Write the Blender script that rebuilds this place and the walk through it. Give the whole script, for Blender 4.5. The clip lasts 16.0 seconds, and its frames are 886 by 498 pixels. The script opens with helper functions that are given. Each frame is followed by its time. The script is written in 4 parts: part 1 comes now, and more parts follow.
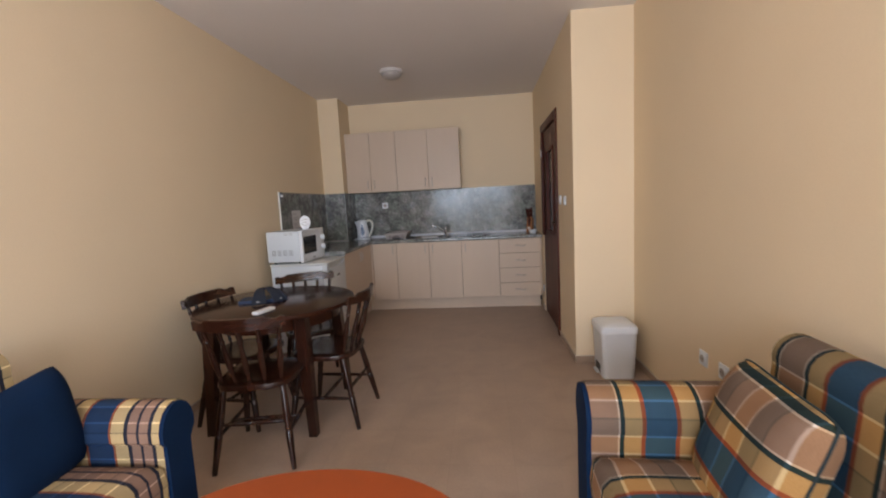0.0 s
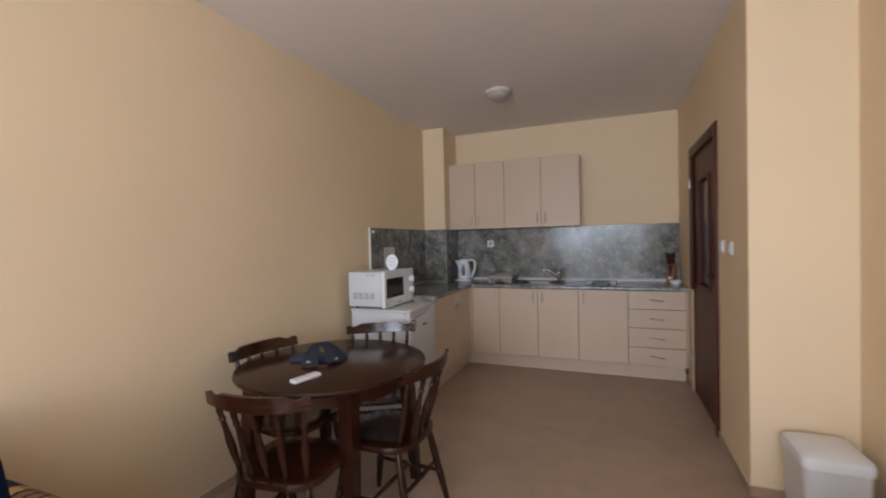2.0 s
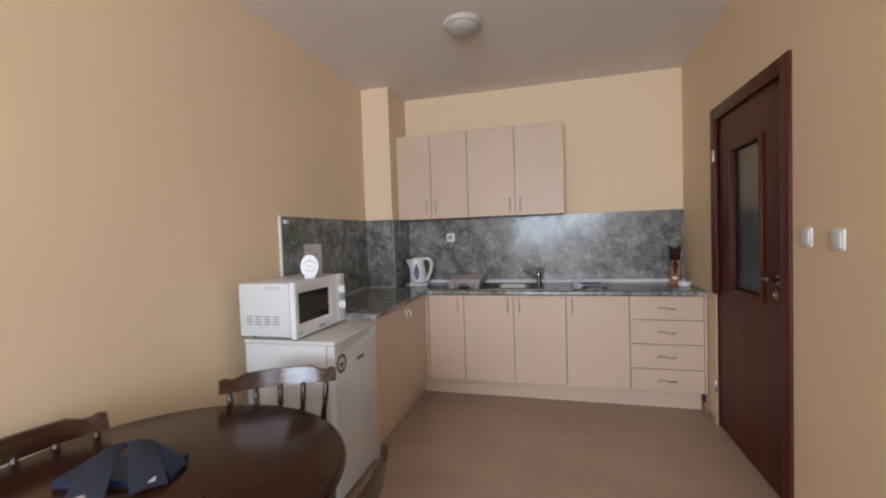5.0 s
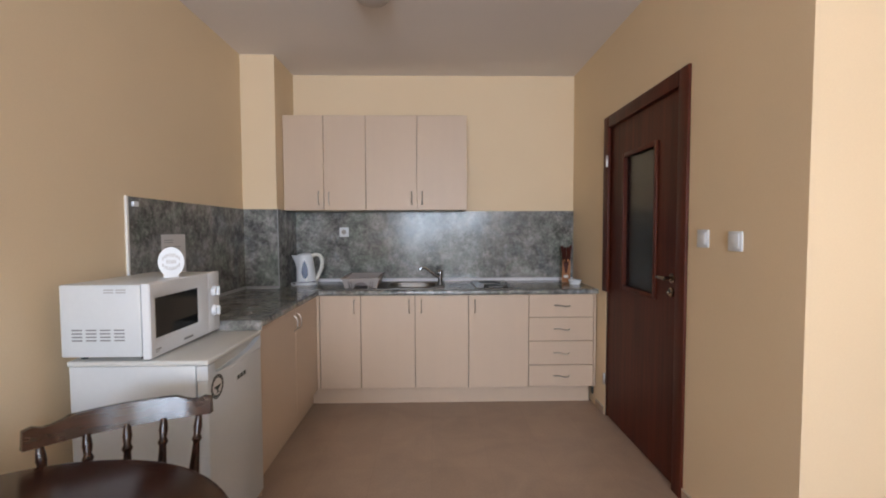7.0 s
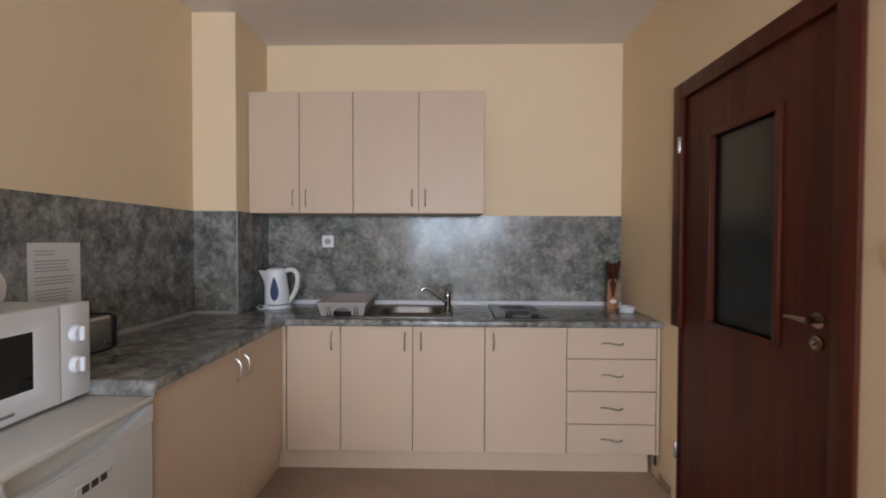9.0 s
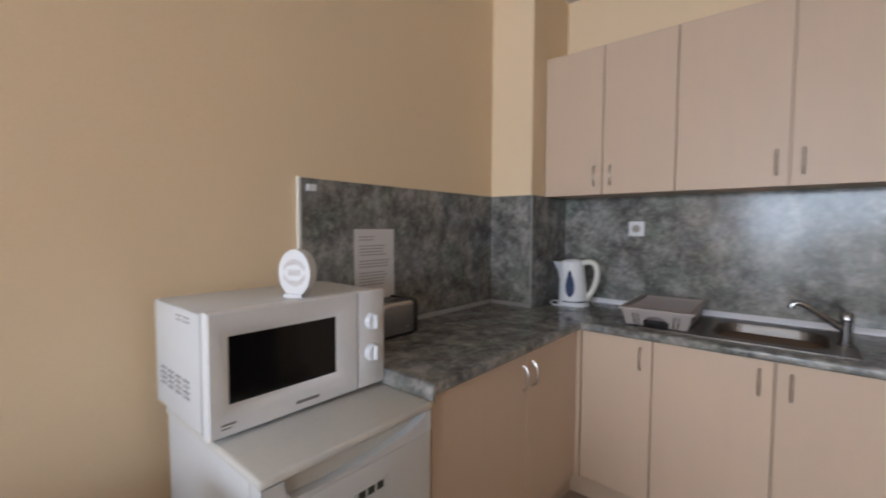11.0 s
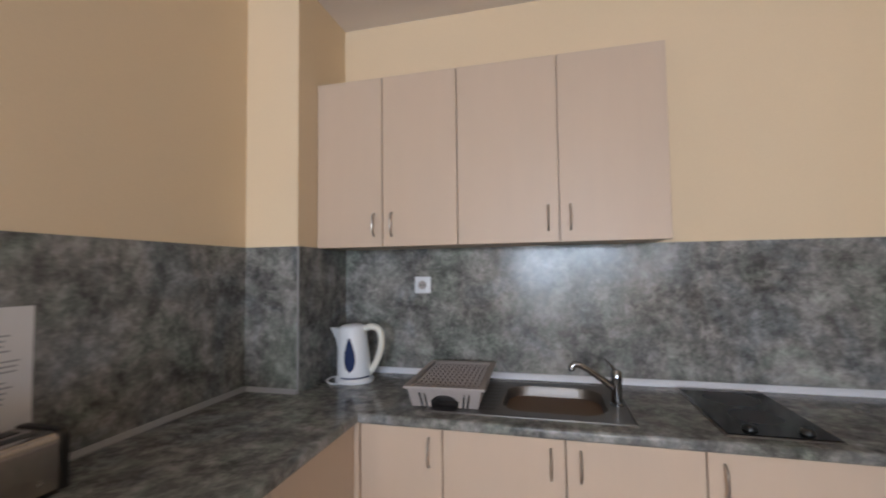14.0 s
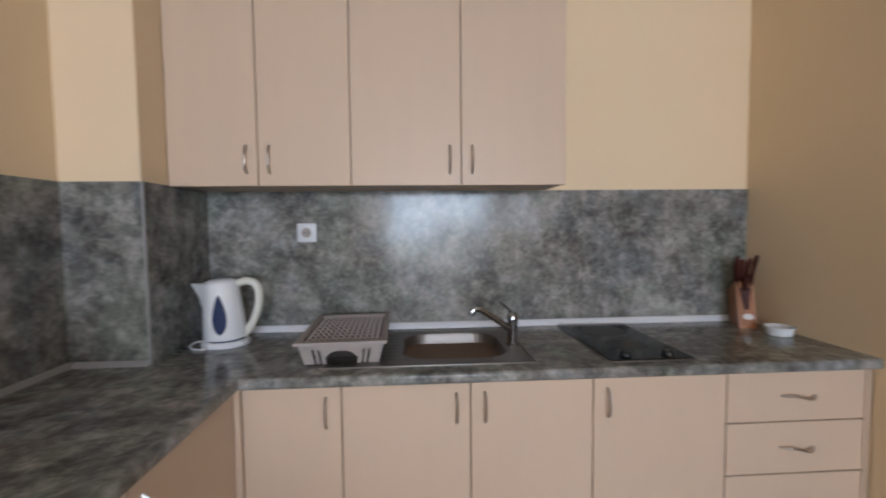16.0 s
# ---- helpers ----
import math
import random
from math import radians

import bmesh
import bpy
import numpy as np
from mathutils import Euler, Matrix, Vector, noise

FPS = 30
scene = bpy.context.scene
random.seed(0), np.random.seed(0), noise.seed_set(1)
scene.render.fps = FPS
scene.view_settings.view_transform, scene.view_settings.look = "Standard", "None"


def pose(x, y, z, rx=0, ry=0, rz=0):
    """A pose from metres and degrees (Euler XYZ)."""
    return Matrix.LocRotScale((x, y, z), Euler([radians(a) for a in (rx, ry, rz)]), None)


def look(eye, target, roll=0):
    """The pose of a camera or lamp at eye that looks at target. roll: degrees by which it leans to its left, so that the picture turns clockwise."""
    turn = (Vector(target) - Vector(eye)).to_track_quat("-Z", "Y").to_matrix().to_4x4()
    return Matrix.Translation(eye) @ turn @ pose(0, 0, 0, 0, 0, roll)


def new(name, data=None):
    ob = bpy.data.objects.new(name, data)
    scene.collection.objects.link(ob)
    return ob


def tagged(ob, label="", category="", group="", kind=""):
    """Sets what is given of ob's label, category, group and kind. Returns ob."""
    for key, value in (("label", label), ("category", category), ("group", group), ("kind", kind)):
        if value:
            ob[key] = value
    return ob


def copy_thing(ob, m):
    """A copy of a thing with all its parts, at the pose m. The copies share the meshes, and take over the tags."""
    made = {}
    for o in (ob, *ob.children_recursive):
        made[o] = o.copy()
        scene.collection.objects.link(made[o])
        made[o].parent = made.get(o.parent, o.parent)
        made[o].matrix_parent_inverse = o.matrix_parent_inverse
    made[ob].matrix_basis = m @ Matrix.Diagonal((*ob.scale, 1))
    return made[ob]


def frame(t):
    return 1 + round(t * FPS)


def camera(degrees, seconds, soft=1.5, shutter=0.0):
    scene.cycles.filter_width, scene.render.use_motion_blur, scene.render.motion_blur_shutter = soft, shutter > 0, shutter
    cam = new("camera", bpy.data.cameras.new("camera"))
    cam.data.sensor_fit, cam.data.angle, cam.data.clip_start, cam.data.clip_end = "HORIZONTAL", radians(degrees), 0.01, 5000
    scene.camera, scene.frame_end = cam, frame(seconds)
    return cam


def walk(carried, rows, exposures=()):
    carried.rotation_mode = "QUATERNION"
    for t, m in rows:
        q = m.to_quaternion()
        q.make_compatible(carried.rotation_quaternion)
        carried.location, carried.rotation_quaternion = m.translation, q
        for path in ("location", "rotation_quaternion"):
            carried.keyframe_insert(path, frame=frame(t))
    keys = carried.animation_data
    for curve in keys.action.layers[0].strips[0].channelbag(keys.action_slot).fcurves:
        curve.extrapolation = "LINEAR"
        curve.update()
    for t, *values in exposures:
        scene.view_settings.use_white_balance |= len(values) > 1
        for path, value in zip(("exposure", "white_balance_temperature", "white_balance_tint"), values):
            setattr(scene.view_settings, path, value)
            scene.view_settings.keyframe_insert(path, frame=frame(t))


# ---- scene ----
cam = camera(93.0, 16.0, 1.9, 0.35)
PATH = [
    (0, (0.878, 1.627, 1.326), (0.684, 3.606, 1.11), -2.9),
    (0.5, (0.916, 1.817, 1.359), (0.59, 3.785, 1.224), -2.5),
    (1, (0.971, 1.995, 1.363), (0.466, 3.927, 1.252), -0.5),
    (1.5, (0.963, 2.183, 1.369), (0.374, 4.091, 1.245), -2.4),
    (2, (0.911, 2.344, 1.375), (0.171, 4.202, 1.339), -1.3),
    (2.5, (0.85, 2.509, 1.357), (-0.269, 4.164, 1.253), -1.8),
    (3, (0.841, 2.678, 1.376), (-0.498, 4.158, 1.239), -0.3),
    (3.5, (0.805, 2.864, 1.377), (-0.318, 4.514, 1.259), -1.4),
    (4, (0.735, 3.043, 1.368), (-0.034, 4.886, 1.256), -2.2),
    (4.5, (0.665, 3.211, 1.352), (0.001, 5.092, 1.208), -1.7),
    (5, (0.56, 3.378, 1.363), (0.03, 5.305, 1.296), -1.9),
    (5.2, (0.523, 3.437, 1.35), (0.104, 5.392, 1.312), -1.1),
    (7.3, (0.351, 3.698, 1.341), (0.393, 5.696, 1.252), -0.3),
    (7.5, (0.388, 3.786, 1.34), (0.39, 5.786, 1.355), -0.2),
    (8, (0.421, 3.98, 1.34), (0.424, 5.98, 1.293), -0.7),
    (8.2, (0.441, 4.075, 1.338), (0.503, 6.074, 1.316), -0.3),
    (10.3, (0.289, 4.765, 1.345), (-0.464, 6.615, 1.234), -0.1),
    (10.5, (0.265, 4.8, 1.335), (-0.654, 6.574, 1.24), -0.4),
    (11, (0.252, 4.841, 1.339), (-1.042, 6.363, 1.234), 0.3),
    (11.5, (0.272, 4.851, 1.328), (-1.32, 6.041, 1.105), 1.1),
    (12, (0.295, 4.876, 1.341), (-1.281, 6.089, 1.13), -0.1),
    (12.5, (0.261, 4.933, 1.362), (-1.229, 6.267, 1.33), -0.5),
    (13, (0.206, 5.054, 1.39), (-0.855, 6.747, 1.485), -2.0),
    (13.5, (0.152, 5.194, 1.384), (-0.562, 7.062, 1.427), -0.7),
    (13.7, (0.156, 5.247, 1.391), (-0.5, 7.135, 1.455), -1.3),
    (14, (0.166, 5.322, 1.405), (-0.324, 7.258, 1.506), -0.7),
    (14.5, (0.116, 5.397, 1.37), (0.184, 7.395, 1.41), -0.9),
    (15, (0.109, 5.43, 1.348), (0.575, 7.374, 1.295), -1.8),
    (15.3, (0.104, 5.444, 1.334), (0.664, 7.362, 1.242), -1.1),
    (15.5, (0.085, 5.448, 1.352), (0.611, 7.375, 1.248), -0.5),
    (16, (0.036, 5.442, 1.357), (0.16, 7.435, 1.248), -0.6),
]
EXPOSURES = [(0.0, -0.09, 6450, 8), (2.0, -0.1, 6450, 8), (3.0, -0.15, 6450, 8), (3.5, -0.13, 6450, 8), (4.0, -0.04, 6450, 8), (4.5, 0.24, 6450, 8), (5.0, 0.42, 6450, 8), (8.2, 0.37, 6350, 7),
             (10.5, 0.31, 6320, 7), (12.0, 0.4, 6300, 7), (12.5, 0.34, 6350, 7), (13.0, 0.28, 6430, 8), (13.5, 0.45, 6350, 7), (14.0, 0.49, 6280, 7), (16.0, 0.54, 6220, 6.5)]
walk(cam, [(t, look(eye, target, roll)) for t, eye, target, roll in PATH], EXPOSURES)

# ---- world, window light ----
world = bpy.data.worlds.new("sky_world")
scene.world = world
world.use_nodes = True
wn = world.node_tree.nodes
sky = wn.new("ShaderNodeTexSky")
sky.sky_type, sky.sun_disc = "NISHITA", False
sky.sun_elevation, sky.sun_rotation = radians(50), radians(80)
world.node_tree.links.new(sky.outputs[0], wn["Background"].inputs[0])
wn["Background"].inputs[1].default_value = 0.1
sun = new("sun", bpy.data.lights.new("sun", "SUN"))
sun.data.energy, sun.data.angle, sun.data.color = 1.5, radians(0.5), (1.0, 0.95, 0.88)
sun.matrix_world = look((9, 3, 12), (0, 1, 0))


def window_lamp(x, y, z, width, height, power, toward, color):
    """Daylight that enters through one glazed opening."""
    lamp = new("window_sky_light", bpy.data.lights.new("window_sky_light", "AREA"))
    lamp.data.shape, lamp.data.size, lamp.data.size_y = "RECTANGLE", width, height
    lamp.data.energy, lamp.data.color = power, color
    lamp.matrix_world = look((x, y, z), (x + toward[0], y + toward[1], z))


# plan: inner faces of the walls
XL, XK, XR = -1.13, 1.58, 2.03
YF, YS, YB, H = -1.2, 4.971, 7.33, 2.69
WX0, WX1, WZ0, WZ1 = -0.70, 1.86, 0.12, 2.36
EY0, EY1, EZ0, EZ1 = 0.35, 1.62, 1.15, 2.30
WXM, EYM = 0.50, (EY0 + EY1) / 2
SKY_TINT, YARD_TINT = (0.89, 1.0, 1.22), (0.96, 1.0, 1.06)
SKY_PER_M2, YARD_PER_M2, EAST_SKY = 50.0, 14.0, 9.0
# sky above, darker balcony and yard below; the skyline stands higher in the second pane
for lo, hi, skyline in ((WX0 + 0.06, WXM - 0.03, 1.00), (WXM + 0.03, WX1 - 0.06, 1.45)):
    sky_high, yard_high = WZ1 - 0.06 - skyline, skyline - WZ0 - 0.06
    window_lamp((lo + hi) / 2, YF - 0.01, skyline + sky_high / 2, hi - lo, sky_high, SKY_PER_M2 * (hi - lo) * sky_high, (0, 1), SKY_TINT)
    window_lamp((lo + hi) / 2, YF - 0.01, WZ0 + 0.06 + yard_high / 2, hi - lo, yard_high, YARD_PER_M2 * (hi - lo) * yard_high, (0, 1), YARD_TINT)
for lo, hi in ((EY0 + 0.06, EYM - 0.03), (EYM + 0.03, EY1 - 0.06)):
    window_lamp(XR + 0.01, (lo + hi) / 2, (EZ0 + EZ1) / 2, hi - lo, EZ1 - EZ0 - 0.12, EAST_SKY, (-1, 0), SKY_TINT)

# ---- materials ----
def nodes_of(name):
    m = bpy.data.materials.new(name)
    m.use_nodes = True
    t = m.node_tree
    return m, t, t.nodes["Principled BSDF"]


def noise_node(t, coord, scale, detail=4.0, rough=0.55, distort=0.0):
    n = t.nodes.new("ShaderNodeTexNoise")
    n.inputs["Scale"].default_value, n.inputs["Detail"].default_value = scale, detail
    n.inputs["Roughness"].default_value, n.inputs["Distortion"].default_value = rough, distort
    t.links.new(coord, n.inputs["Vector"])
    return n.outputs["Fac"]


def ramp(t, fac, stops, mode="LINEAR"):
    r = t.nodes.new("ShaderNodeValToRGB")
    r.color_ramp.interpolation = mode
    e = r.color_ramp.elements
    while len(e) < len(stops):
        e.new(1.0)
    for el, (p, c) in zip(e, stops):
        el.position, el.color = p, (*c, 1)
    t.links.new(fac, r.inputs[0])
    return r.outputs[0]


def mix(t, a, b, fac, mode="MIX"):
    n = t.nodes.new("ShaderNodeMix")
    n.data_type, n.blend_type = "RGBA", mode
    if isinstance(fac, float):
        n.inputs[0].default_value = fac
    else:
        t.links.new(fac, n.inputs[0])
    for i, v in ((6, a), (7, b)):
        if isinstance(v, tuple):
            n.inputs[i].default_value = (*v, 1)
        else:
            t.links.new(v, n.inputs[i])
    return n.outputs[2]


def bump(t, p, height, strength, distance=0.002):
    b = t.nodes.new("ShaderNodeBump")
    b.inputs["Strength"].default_value, b.inputs["Distance"].default_value = strength, distance
    t.links.new(height, b.inputs["Height"])
    t.links.new(b.outputs[0], p.inputs["Normal"])


def coords(t, stretch=(1, 1, 1), which="Object"):
    tc = t.nodes.new("ShaderNodeTexCoord")
    mp = t.nodes.new("ShaderNodeMapping")
    mp.inputs["Scale"].default_value = stretch
    t.links.new(tc.outputs[which], mp.inputs["Vector"])
    return mp.outputs[0]


def scaled(c, k):
    return tuple(min(1.0, v * k) for v in c)


def surface(name, base, rough=0.5, metal=0.0, big=1.5, fine=60.0, var=0.08, relief=0.1, stretch=(1, 1, 1), spec=0.5, rough_var=0.06):
    """A plain surface with soft stains, fine grain, uneven gloss and slight relief."""
    m, t, p = nodes_of(name)
    c = coords(t, stretch)
    large, small = noise_node(t, c, big, 3), noise_node(t, c, fine, 5)
    col = ramp(t, large, [(0.3, scaled(base, 1 - var)), (0.7, scaled(base, 1 + var))])
    col = mix(t, col, ramp(t, small, [(0.3, scaled(base, 1 - var)), (0.7, scaled(base, 1 + var))]), 0.4)
    t.links.new(col, p.inputs["Base Color"])
    mr = t.nodes.new("ShaderNodeMapRange")
    mr.inputs["To Min"].default_value, mr.inputs["To Max"].default_value = max(0.02, rough - rough_var), rough + rough_var
    t.links.new(large, mr.inputs["Value"])
    t.links.new(mr.outputs[0], p.inputs["Roughness"])
    p.inputs["Metallic"].default_value = metal
    p.inputs["Specular IOR Level"].default_value = spec
    if relief:
        bump(t, p, small, relief)
    return m


def wood(name, dark, light, rough, scale=30.0, along=(1, 1, 0.06), relief=0.15, spec=0.5):
    m, t, p = nodes_of(name)
    c = coords(t, along)
    grain, big = noise_node(t, c, scale, 6, 0.6, 0.4), noise_node(t, c, scale * 0.25, 3)
    col = mix(t, ramp(t, grain, [(0.3, dark), (0.7, light)]), ramp(t, big, [(0.35, dark), (0.7, light)]), 0.4)
    t.links.new(col, p.inputs["Base Color"])
    p.inputs["Roughness"].default_value = rough
    p.inputs["Specular IOR Level"].default_value = spec
    bump(t, p, grain, relief, 0.001)
    return m


def laminate_stone(name):
    """Grey-green marbled laminate: dark clouds, pale crushed flecks, brown and blue-grey drifts."""
    m, t, p = nodes_of(name)
    c = coords(t)
    cloud = noise_node(t, c, 5.5, 8, 0.68, 0.25)
    crush = noise_node(t, c, 14.0, 8, 0.74, 0.2)
    fleck = noise_node(t, c, 38.0, 6, 0.72, 0.5)
    tint = noise_node(t, c, 2.6, 4, 0.6, 1.2)
    col = ramp(t, cloud, [(0.36, (0.045, 0.046, 0.044)), (0.45, (0.13, 0.133, 0.13)), (0.54, (0.25, 0.256, 0.252)), (0.65, (0.44, 0.447, 0.442))])
    col = mix(t, col, ramp(t, crush, [(0.38, (0.03, 0.031, 0.03)), (0.46, (0.12, 0.123, 0.12)), (0.53, (0.28, 0.286, 0.28)), (0.61, (0.56, 0.57, 0.56))]), 0.45)
    col = mix(t, col, ramp(t, fleck, [(0.36, (0.05, 0.052, 0.05)), (0.5, (0.15, 0.153, 0.148)), (0.64, (0.42, 0.425, 0.41))]), 0.28)
    col = mix(t, col, ramp(t, tint, [(0.36, (0.94, 1.0, 0.90)), (0.50, (1.0, 0.94, 0.90)), (0.64, (0.93, 0.97, 1.0))]), 0.9, "MULTIPLY")
    t.links.new(col, p.inputs["Base Color"])
    mr = t.nodes.new("ShaderNodeMapRange")
    mr.inputs["To Min"].default_value, mr.inputs["To Max"].default_value = 0.10, 0.20
    t.links.new(cloud, mr.inputs["Value"])
    t.links.new(mr.outputs[0], p.inputs["Roughness"])
    p.inputs["Specular IOR Level"].default_value = 0.29
    bump(t, p, noise_node(t, c, 2.2, 1, 0.4), 0.32, 0.006)
    return m


def plaid(name, u_bands, v_bands, period, blend, cross=0.25):
    """Woven check: bands of the warp and weft, each a list of (width, colour), mixed as threads cross."""
    m, t, p = nodes_of(name)
    uv = t.nodes.new("ShaderNodeUVMap").outputs[0]
    sep = t.nodes.new("ShaderNodeSeparateXYZ")
    t.links.new(uv, sep.inputs[0])
    cols = []
    for axis, bands in ((0, u_bands), (1, v_bands)):
        k = t.nodes.new("ShaderNodeMath")
        k.operation = "DIVIDE"
        t.links.new(sep.outputs[axis], k.inputs[0])
        k.inputs[1].default_value = cross if axis else period
        f = t.nodes.new("ShaderNodeMath")
        f.operation = "FRACT"
        t.links.new(k.outputs[0], f.inputs[0])
        total, at, stops = sum(w for w, _ in bands), 0.0, []
        for w, c in bands:
            stops.append((at / total, c))
            at += w
        cols.append(ramp(t, f.outputs[0], stops, "CONSTANT"))
    col = mix(t, mix(t, cols[0], cols[1], blend, "MULTIPLY"), cols[1], 0.015)
    mp = t.nodes.new("ShaderNodeMapping")
    t.links.new(uv, mp.inputs["Vector"])
    mp.inputs["Scale"].default_value = (1, 1, 1)
    weave = noise_node(t, mp.outputs[0], 420.0, 2)
    wear = noise_node(t, mp.outputs[0], 9.0, 3)
    col = mix(t, col, ramp(t, weave, [(0.3, (0.72, 0.72, 0.72)), (0.7, (1.0, 1.0, 1.0))]), 0.8, "MULTIPLY")
    col = mix(t, col, ramp(t, wear, [(0.3, (0.85, 0.84, 0.82)), (0.7, (1.0, 1.0, 1.0))]), 0.8, "MULTIPLY")
    t.links.new(col, p.inputs["Base Color"])
    p.inputs["Roughness"].default_value = 0.9
    p.inputs["Specular IOR Level"].default_value = 0.2
    bump(t, p, weave, 0.35, 0.001)
    return m


def tiled_floor(name):
    """Tan ceramic tiles of 33 cm with close-toned joints and cloudy glaze."""
    m, t, p = nodes_of(name)
    c = coords(t)
    br = t.nodes.new("ShaderNodeTexBrick")
    br.offset = 0.0
    br.inputs["Scale"].default_value = 1.0
    br.inputs["Brick Width"].default_value, br.inputs["Row Height"].default_value = 0.33, 0.33
    br.inputs["Mortar Size"].default_value, br.inputs["Mortar Smooth"].default_value = 0.002, 0.3
    br.inputs["Color1"].default_value, br.inputs["Color2"].default_value = (0.49, 0.358, 0.268, 1), (0.47, 0.342, 0.256, 1)
    br.inputs["Mortar"].default_value = (0.445, 0.325, 0.243, 1)
    t.links.new(c, br.inputs["Vector"])
    cloud, grain = noise_node(t, c, 3.5, 6, 0.6, 0.6), noise_node(t, c, 90.0, 3)
    col = mix(t, br.outputs[0], ramp(t, cloud, [(0.3, (0.82, 0.82, 0.82)), (0.7, (1.0, 1.0, 1.0))]), 1.0, "MULTIPLY")
    col = mix(t, col, ramp(t, grain, [(0.35, (0.9, 0.9, 0.9)), (0.65, (1.0, 1.0, 1.0))]), 0.7, "MULTIPLY")
    t.links.new(col, p.inputs["Base Color"])
    mr = t.nodes.new("ShaderNodeMapRange")
    mr.inputs["To Min"].default_value, mr.inputs["To Max"].default_value = 0.34, 0.5
    t.links.new(cloud, mr.inputs["Value"])
    t.links.new(mr.outputs[0], p.inputs["Roughness"])
    bump(t, p, br.outputs["Fac"], -0.12, 0.001)
    return m


def glass(name, color, rough, ior=1.45):
    m, t, p = nodes_of(name)
    p.inputs["Base Color"].default_value = (*color, 1)
    p.inputs["Roughness"].default_value, p.inputs["IOR"].default_value = rough, ior
    p.inputs["Transmission Weight"].default_value = 1.0
    return m


WALL = surface("cream_wall_paint", (0.81, 0.645, 0.437), 0.62, big=0.9, fine=140, var=0.04, relief=0.16, spec=0.3)
CEIL = surface("white_ceiling_paint", (0.85, 0.795, 0.77), 0.8, big=0.8, fine=120, var=0.03, relief=0.1, spec=0.2)
FLOOR = tiled_floor("tan_floor_tile")
SKIRT = surface("tan_skirting_tile", (0.40, 0.28, 0.20), 0.4, big=4, fine=90, var=0.08, relief=0.05)
GROUT = surface("pale_joint_filler", (0.62, 0.54, 0.44), 0.7, var=0.06)
CAB = surface("pale_beech_melamine", (0.625, 0.487, 0.366), 0.42, big=2.0, fine=26, var=0.022, relief=0.03, stretch=(9, 9, 1.0), spec=0.4)
CAB_EDGE = surface("brown_board_edge", (0.20, 0.13, 0.085), 0.6, var=0.1)
STONE = laminate_stone("grey_marbled_laminate")
ALU = surface("brushed_aluminium", (0.66, 0.67, 0.70), 0.34, 1.0, big=3, fine=120, var=0.06, relief=0.05, stretch=(1, 12, 12))
STRIP = surface("pale_grey_seal_strip", (0.70, 0.71, 0.75), 0.35, 0.0, var=0.04, relief=0)
DULL_STRIP = surface("stone_grey_seal_strip", (0.33, 0.33, 0.33), 0.3, var=0.1, relief=0)
WHITE_EDGE = surface("white_edge_strip", (0.78, 0.77, 0.74), 0.45, var=0.03, relief=0)
STEEL = surface("satin_steel", (0.26, 0.245, 0.23), 0.46, 1.0, big=4, fine=160, var=0.08, relief=0.04, stretch=(1, 14, 14))
TOAST_STEEL = surface("brushed_toaster_steel", (0.40, 0.37, 0.35), 0.25, 1.0, big=4, fine=160, var=0.08, relief=0.04, stretch=(1, 14, 14))
PRINT = surface("faint_grey_print", (0.36, 0.355, 0.36), 0.75, var=0.05, relief=0)
CHROME = surface("chrome", (0.36, 0.375, 0.40), 0.10, 1.0, var=0.03, relief=0, rough_var=0.03)
HANDLE = surface("worn_nickel", (0.54, 0.51, 0.48), 0.32, 1.0, var=0.08, relief=0.03)
BRONZE = surface("dark_bronze", (0.30, 0.235, 0.18), 0.24, 1.0, var=0.12, relief=0.03)
DOORWOOD = wood("mahogany_veneer", (0.046, 0.0090, 0.0042), (0.125, 0.0255, 0.0110), 0.48, 26, spec=0.3)
DARKWOOD = wood("dark_stained_wood", (0.013, 0.0040, 0.0023), (0.040, 0.0118, 0.0058), 0.22, 34)
RAILWOOD = wood("dark_stained_rail", (0.014, 0.0043, 0.0025), (0.046, 0.0135, 0.0066), 0.20, 34, (0.06, 1, 1))
TABLEWOOD = wood("dark_stained_tabletop", (0.022, 0.0068, 0.0037), (0.046, 0.0132, 0.0066), 0.19, 16, (1, 0.08, 1), 0.08, 0.20)
BLOCKWOOD = wood("orange_block_wood", (0.27, 0.095, 0.03), (0.40, 0.165, 0.06), 0.4, 40)
KNIFE = surface("red_brown_knife_handle", (0.060, 0.012, 0.007), 0.5, var=0.2, spec=0.3)
WHITE_PL = surface("white_plastic", (0.76, 0.78, 0.81), 0.38, big=3, var=0.03, relief=0.02)
IVORY = surface("ivory_plastic", (0.73, 0.72, 0.65), 0.4, big=3, var=0.03, relief=0.02)
GREY_PL = surface("grey_plastic", (0.37, 0.33, 0.31), 0.5, big=5, var=0.06, relief=0.05)
PEG_PL = surface("dark_peg_plastic", (0.23, 0.19, 0.18), 0.5, var=0.15)
ENAMEL = surface("white_enamel", (0.63, 0.66, 0.685), 0.33, big=1.4, var=0.035, relief=0.02)
LID = surface("ivory_fridge_lid", (0.62, 0.625, 0.60), 0.4, big=2.5, var=0.05, relief=0.03)
BLACK = surface("black_plastic", (0.014, 0.014, 0.014), 0.38, var=0.1, relief=0.02)
BLACKGLASS = surface("black_glass", (0.006, 0.0065, 0.007), 0.09, var=0.1, relief=0, spec=0.3, rough_var=0.03)
INK = surface("grey_print", (0.22, 0.22, 0.23), 0.7, var=0.05, relief=0)
STICKER = surface("dark_green_print", (0.035, 0.045, 0.042), 0.5, var=0.1, relief=0)
